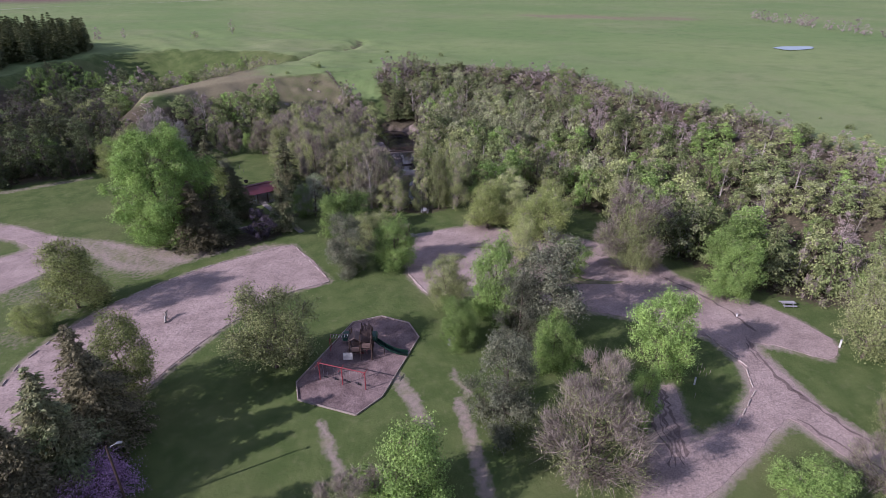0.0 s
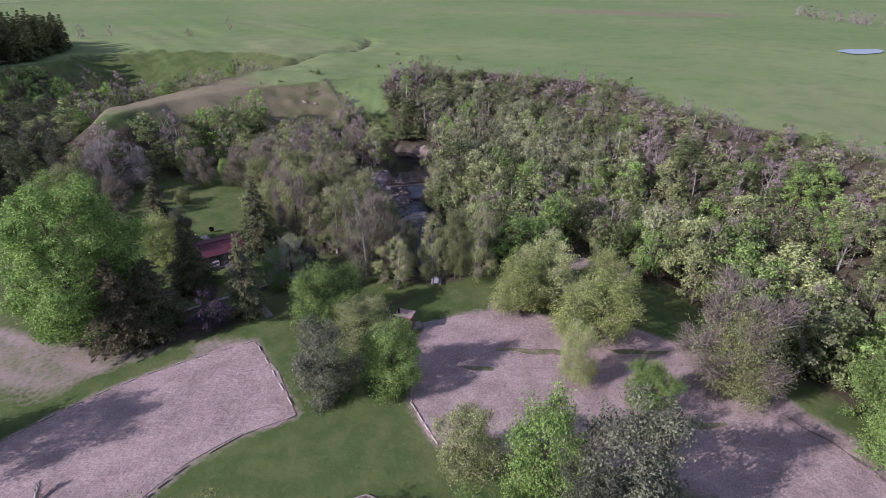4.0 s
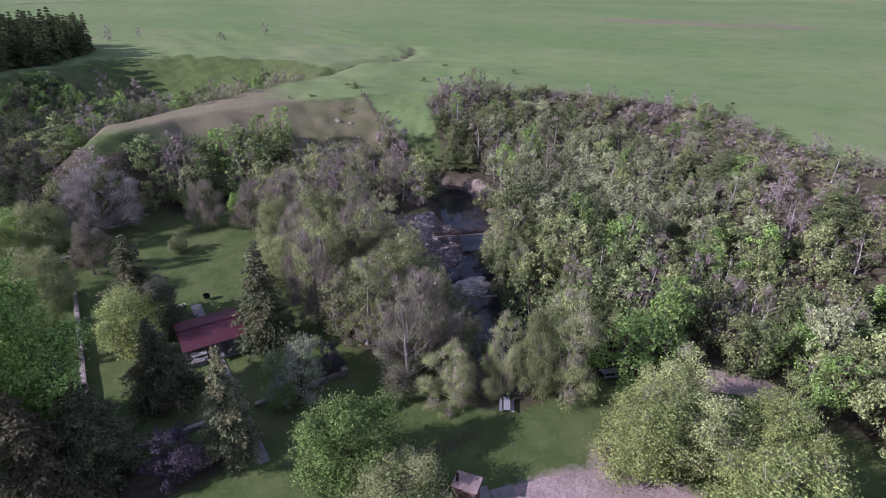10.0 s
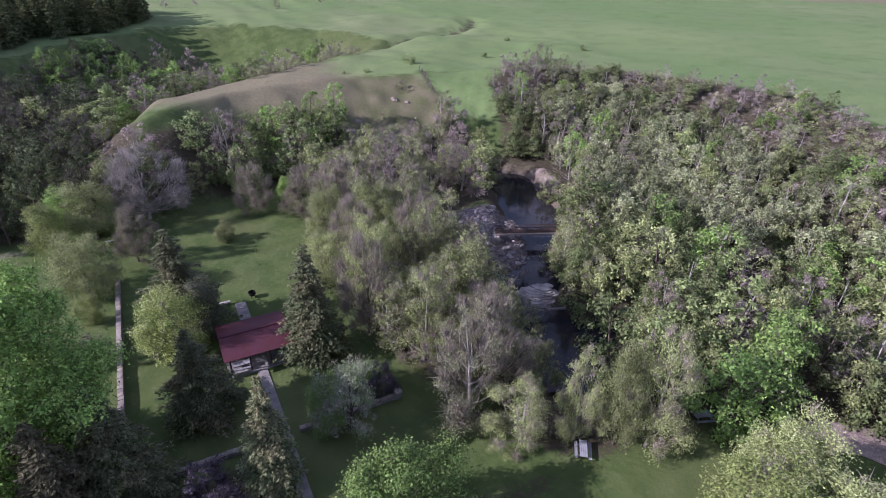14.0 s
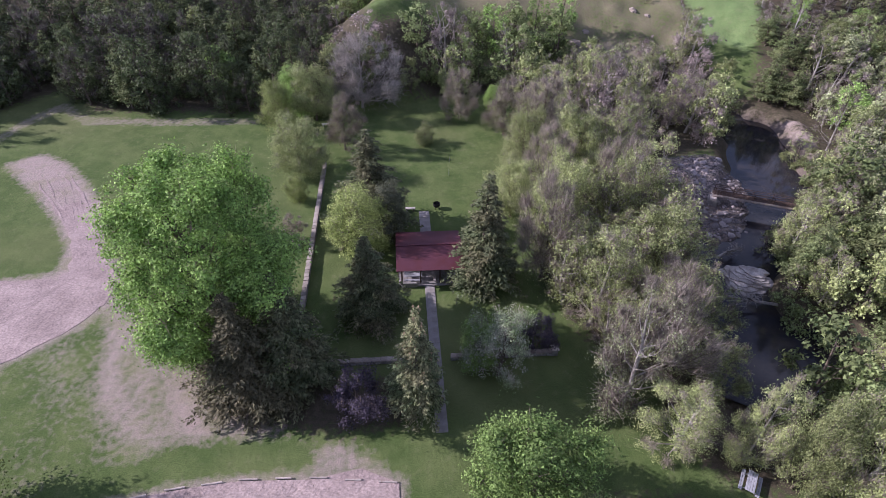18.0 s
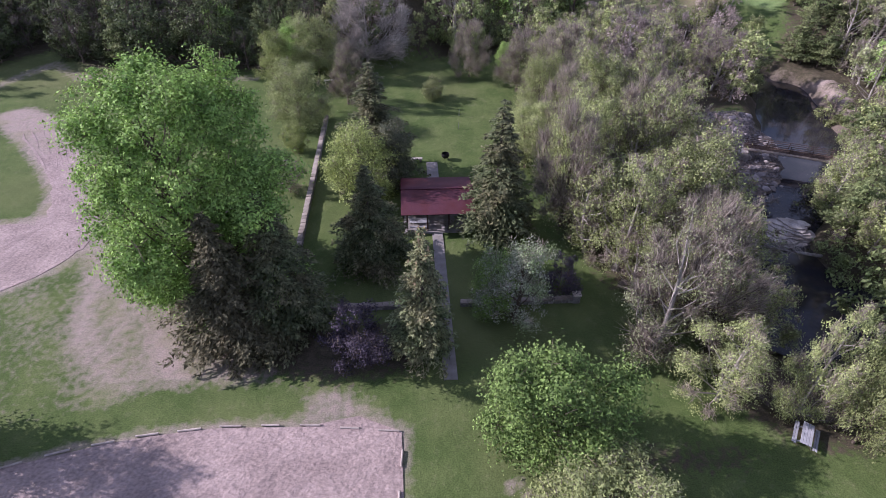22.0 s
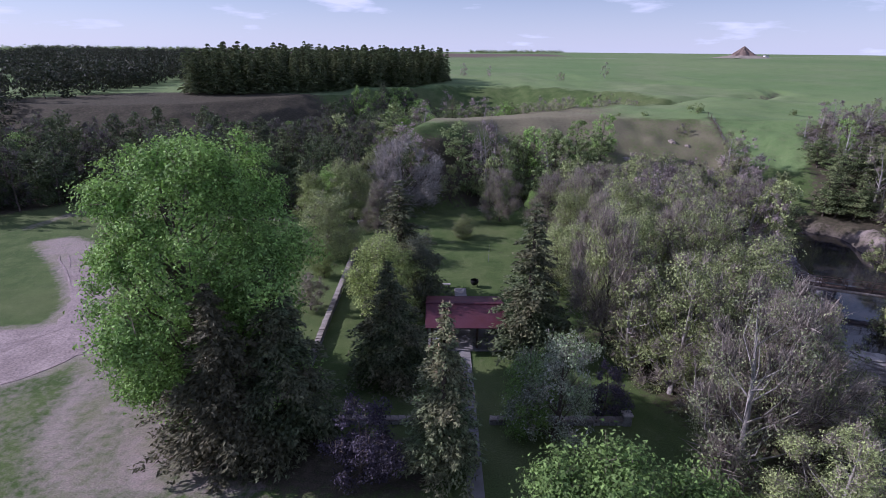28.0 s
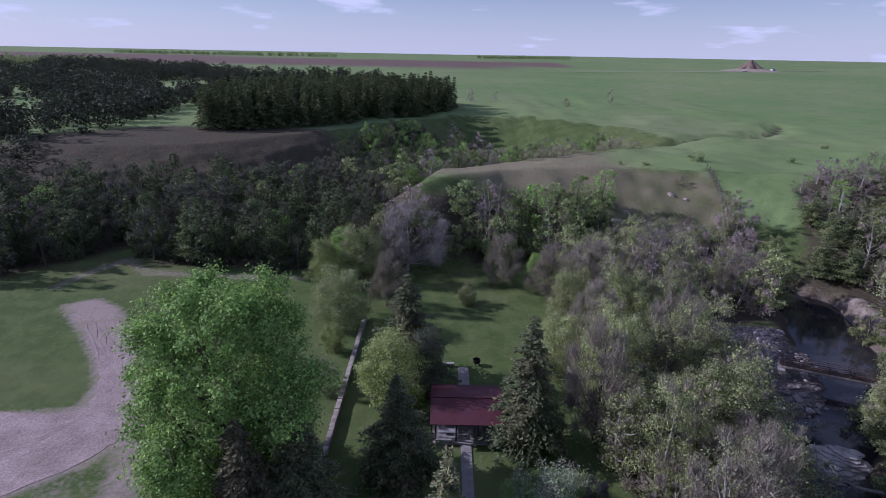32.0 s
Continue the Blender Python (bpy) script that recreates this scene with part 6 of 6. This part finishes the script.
# ---- posts, boxes and lamps ----
def lamp_post():
    p = thing("yard_lamp", -43.3, -71.0, None, 0, "tall dark wooden pole with small floodlight", "lamp")
    rodded("pole", (0, 0, -0.3), (0, 0, 9.0), 0.13, DARK_WOOD, p, "", 8, 0.09)
    rodded("bracket", (0, 0, 8.7), (0.9, -0.3, 9.05), 0.04, STEEL, p)
    boxed("lamp_head", (0.5, 0.3, 0.16), (1.05, -0.35, 9.05), STEEL, p, "grey lamp head", (0, 10, -18), 0.04)
    boxed("meter_box", (0.3, 0.2, 0.45), (0.18, 0, 1.6), STEEL, p)


lamp_post()
box_ = thing("utility_box", -0.1, -69.0, None, 20, "pale grey utility cabinet on the lawn", "cabinet")
boxed("body", (0.9, 0.55, 1.05), (0, 0, 0.5), STEEL, box_, bevel=0.03)
boxed("lid", (1.0, 0.65, 0.08), (0, 0, 1.06), GREY_BOARD, box_)
boxed("plinth", (1.1, 0.75, 0.12), (0, 0, 0.02), CONCRETE, box_)
for x, y, tall, label in ((19.6, -95.8, 1.15, "short white marker post in the grass loop"), (44.0, -104.6, 1.3, "leaning white post at the lane's end"), (40.2, -91.4, 0.6, "short grey stump post between lanes")):
    m = thing("marker_post", x, y, None, 25, label, "post", "marker posts")
    boxed("post", (0.26, 0.2, tall), (0, 0, tall / 2 - 0.1), WHITE_PAINT, m, "", (0, 8 if tall > 1.2 else 0, 0))
    boxed("cap", (0.32, 0.26, 0.06), (0, 0, tall - 0.08), GREY_BOARD, m)
for k in range(7):
    x, y = (17.2, -97.2) if k == 0 else (21.5 + k * 0.35, -94.6 - (k % 3) * 0.7)
    s = thing("stake", x, y, None, k * 40, "thin grey stake in the rough grass", "stake", "stakes in the loop")
    rodded("rod", (0, 0, -0.1), (0.03, 0.02, 0.75), 0.03, TIMBER, s, sides=5)
# a goal-like pole on the lawn beyond the shelter
frame_ = thing("horseshoe_stake", 4.6, 27.0, None, 0, "thin steel stake on the mown lawn", "stake", "horseshoe stakes")
rodded("rod", (0, 0, -0.1), (0, 0, 1.1), 0.04, STEEL, frame_)
copy_thing(frame_, pose(5.0, 31.0, h(5.0, 31.0), 0, 0, 30))
white = thing("flat_marker", -16.2, 44.5, None, 10, "low white painted bench at the lawn's end", "bench")
boxed("seat", (1.8, 0.5, 0.08), (0, 0, 0.5), WHITE_PAINT, white)
for x in (-0.7, 0.7):
    boxed("leg", (0.12, 0.4, 0.46), (x, 0, 0.23), WHITE_PAINT, white)


fence = thing("bluff_fence", 63.8, 80, 0.0, 0, "old wire fence climbing the bluff", "fence")
for k in range(9):
    u = k / 8
    px, py = 64.5 - 1.8 * math.sin(u * 1.9), 92 - 22 * u
    rodded("post", (px - 63.8, py - 80, h(px, py) - 0.2), (px - 63.8, py - 80, h(px, py) + 1.2), 0.07, DARK_WOOD, fence, sides=6)
    if k:
        for up in (0.5, 1.0):
            rodded("wire", (ox - 63.8, oy - 80, h(ox, oy) + up), (px - 63.8, py - 80, h(px, py) + up), 0.012, STEEL, fence, sides=3)
    ox, oy = px, py


# ---- fallen wood ----
def snag(x, y, z, turn, ln, seed, label):
    """A bare fallen crown."""
    r = np.random.RandomState(seed)
    t = [tube([(0, 0, 0), (ln * 0.5, 0.2, 0.5), (ln, 0, 0.9)], [0.22, 0.15, 0.04], 6)]
    for k in range(34):
        u = r.uniform(0.25, 1)
        a = np.array([ln * u, 0.2 * u, 0.9 * u])
        d = unit(np.array([0.9, r.normal(0, 0.9), r.normal(0.25, 0.6)]))
        e = a + d * ln * 0.38 * r.uniform(0.5, 1)
        m = (a + e) / 2 + r.normal(0, 0.12, 3)
        t.append(tube([a, m, e], [0.06, 0.04, 0.012], 4))
        for q in range(3):
            b = m + (e - m) * r.uniform(0, 0.9)
            t.append(tube([b, b + unit(d + r.normal(0, 0.6, 3)) * ln * 0.14], [0.025, 0.008], 3))
    me = fill_mesh("fallen_branch", *join(t), True)
    me.materials.append(PALE_BARK)
    ob = tagged(new("fallen_tree", me), label, "dead tree")
    ob.matrix_basis = pose(x, y, z, 0, 0, turn)


snag(43.5, -3.0, -1.4, 170, 7.0, 4, "grey bare tree fallen over the water")
snag(40.2, 6.5, -1.6, 15, 3.4, 5, "small bare bush on the rock ledge")
snag(-31.6, -37.5, 0.15, 60, 1.6, 6, "small heap of brush on the gravel")


# ---- far distance ----
def spoil_heap():
    root = thing("spoil_heap", 425, 770, None, 0, "grey-brown heap of bare earth with gullied flanks on the plain", "earth heap")
    for name, r0, r1, tall, z, mat, label in (("skirt", 40, 14, 4.0, 1.4, material("pale_heap_gravel", (0.36, 0.30, 0.24), 0.95, 0, 0.25, 0.1, 0.7, 0.4, (0.28, 0.23, 0.18)), "pale washed-out gravel"),
                                              ("cone", 20, 1.0, 15.0, 7.5, material("red_brown_earth", (0.22, 0.155, 0.125), 0.95, 0, 0.3, 0.1, 0.7, 0.5, (0.14, 0.10, 0.085)), "")):
        bm = bmesh.new()
        bmesh.ops.create_cone(bm, cap_ends=False, segments=36, radius1=r0, radius2=r1, depth=tall)
        bmesh.ops.subdivide_edges(bm, edges=bm.edges[:], cuts=3, use_grid_fill=True)
        for v in bm.verts:
            w = math.atan2(v.co.y, v.co.x)
            q = 1 + 0.12 * noise.noise(v.co * 0.12) + 0.07 * math.sin(9 * w + 2 * math.sin(2 * w))
            v.co.x *= q
            v.co.y *= q
            v.co.z += 0.9 * noise.noise(v.co * 0.2) * tall / 15
        part(name, bm, mat, root, label).location = (0, 0, z)


spoil_heap()
hut = thing("distant_shed", 452, 760, None, 15, "small white shed beside the earth heap", "shed")
boxed("body", (6, 4, 3), (0, 0, 1.5), WHITE_PAINT, hut)
boxed("roof", (6.6, 4.8, 0.4), (0, 0, 3.2), GREY_BOARD, hut)
TRACK = material("pale_field_track", (0.42, 0.38, 0.33), 0.95, 0, 0.2, 0.05, 0.6, 0, (0.34, 0.30, 0.26))
strip("field_track", [(-60, 560), (150, 655), (420, 745), (700, 860), (1100, 1030)], 5.0, TRACK, 0.9, "pale track crossing the prairie", 7)
POND = material("shallow_pond_water", (0.10, 0.13, 0.17), 0.05, 0, 0.1, 0.1, 1.0, 0.03, (0.07, 0.10, 0.14), spec=0.6)
pz = max(h(300 + a, 8 + b) for a in (-14, 0, 14) for b in (-14, 0, 14)) + 0.15
bm = bmesh.new()
bm.faces.new([bm.verts.new((300 + 13 * math.cos(w) * (1 + 0.2 * math.sin(3 * w)) + 3 * math.sin(w), 8 - 7.5 * math.sin(w), pz)) for w in [i * 0.2618 for i in range(24)]])
bmesh.ops.recalc_face_normals(bm, faces=bm.faces)
tagged(part("pond", bm, POND), "small shallow pond on the pasture", "water", kind="structure")
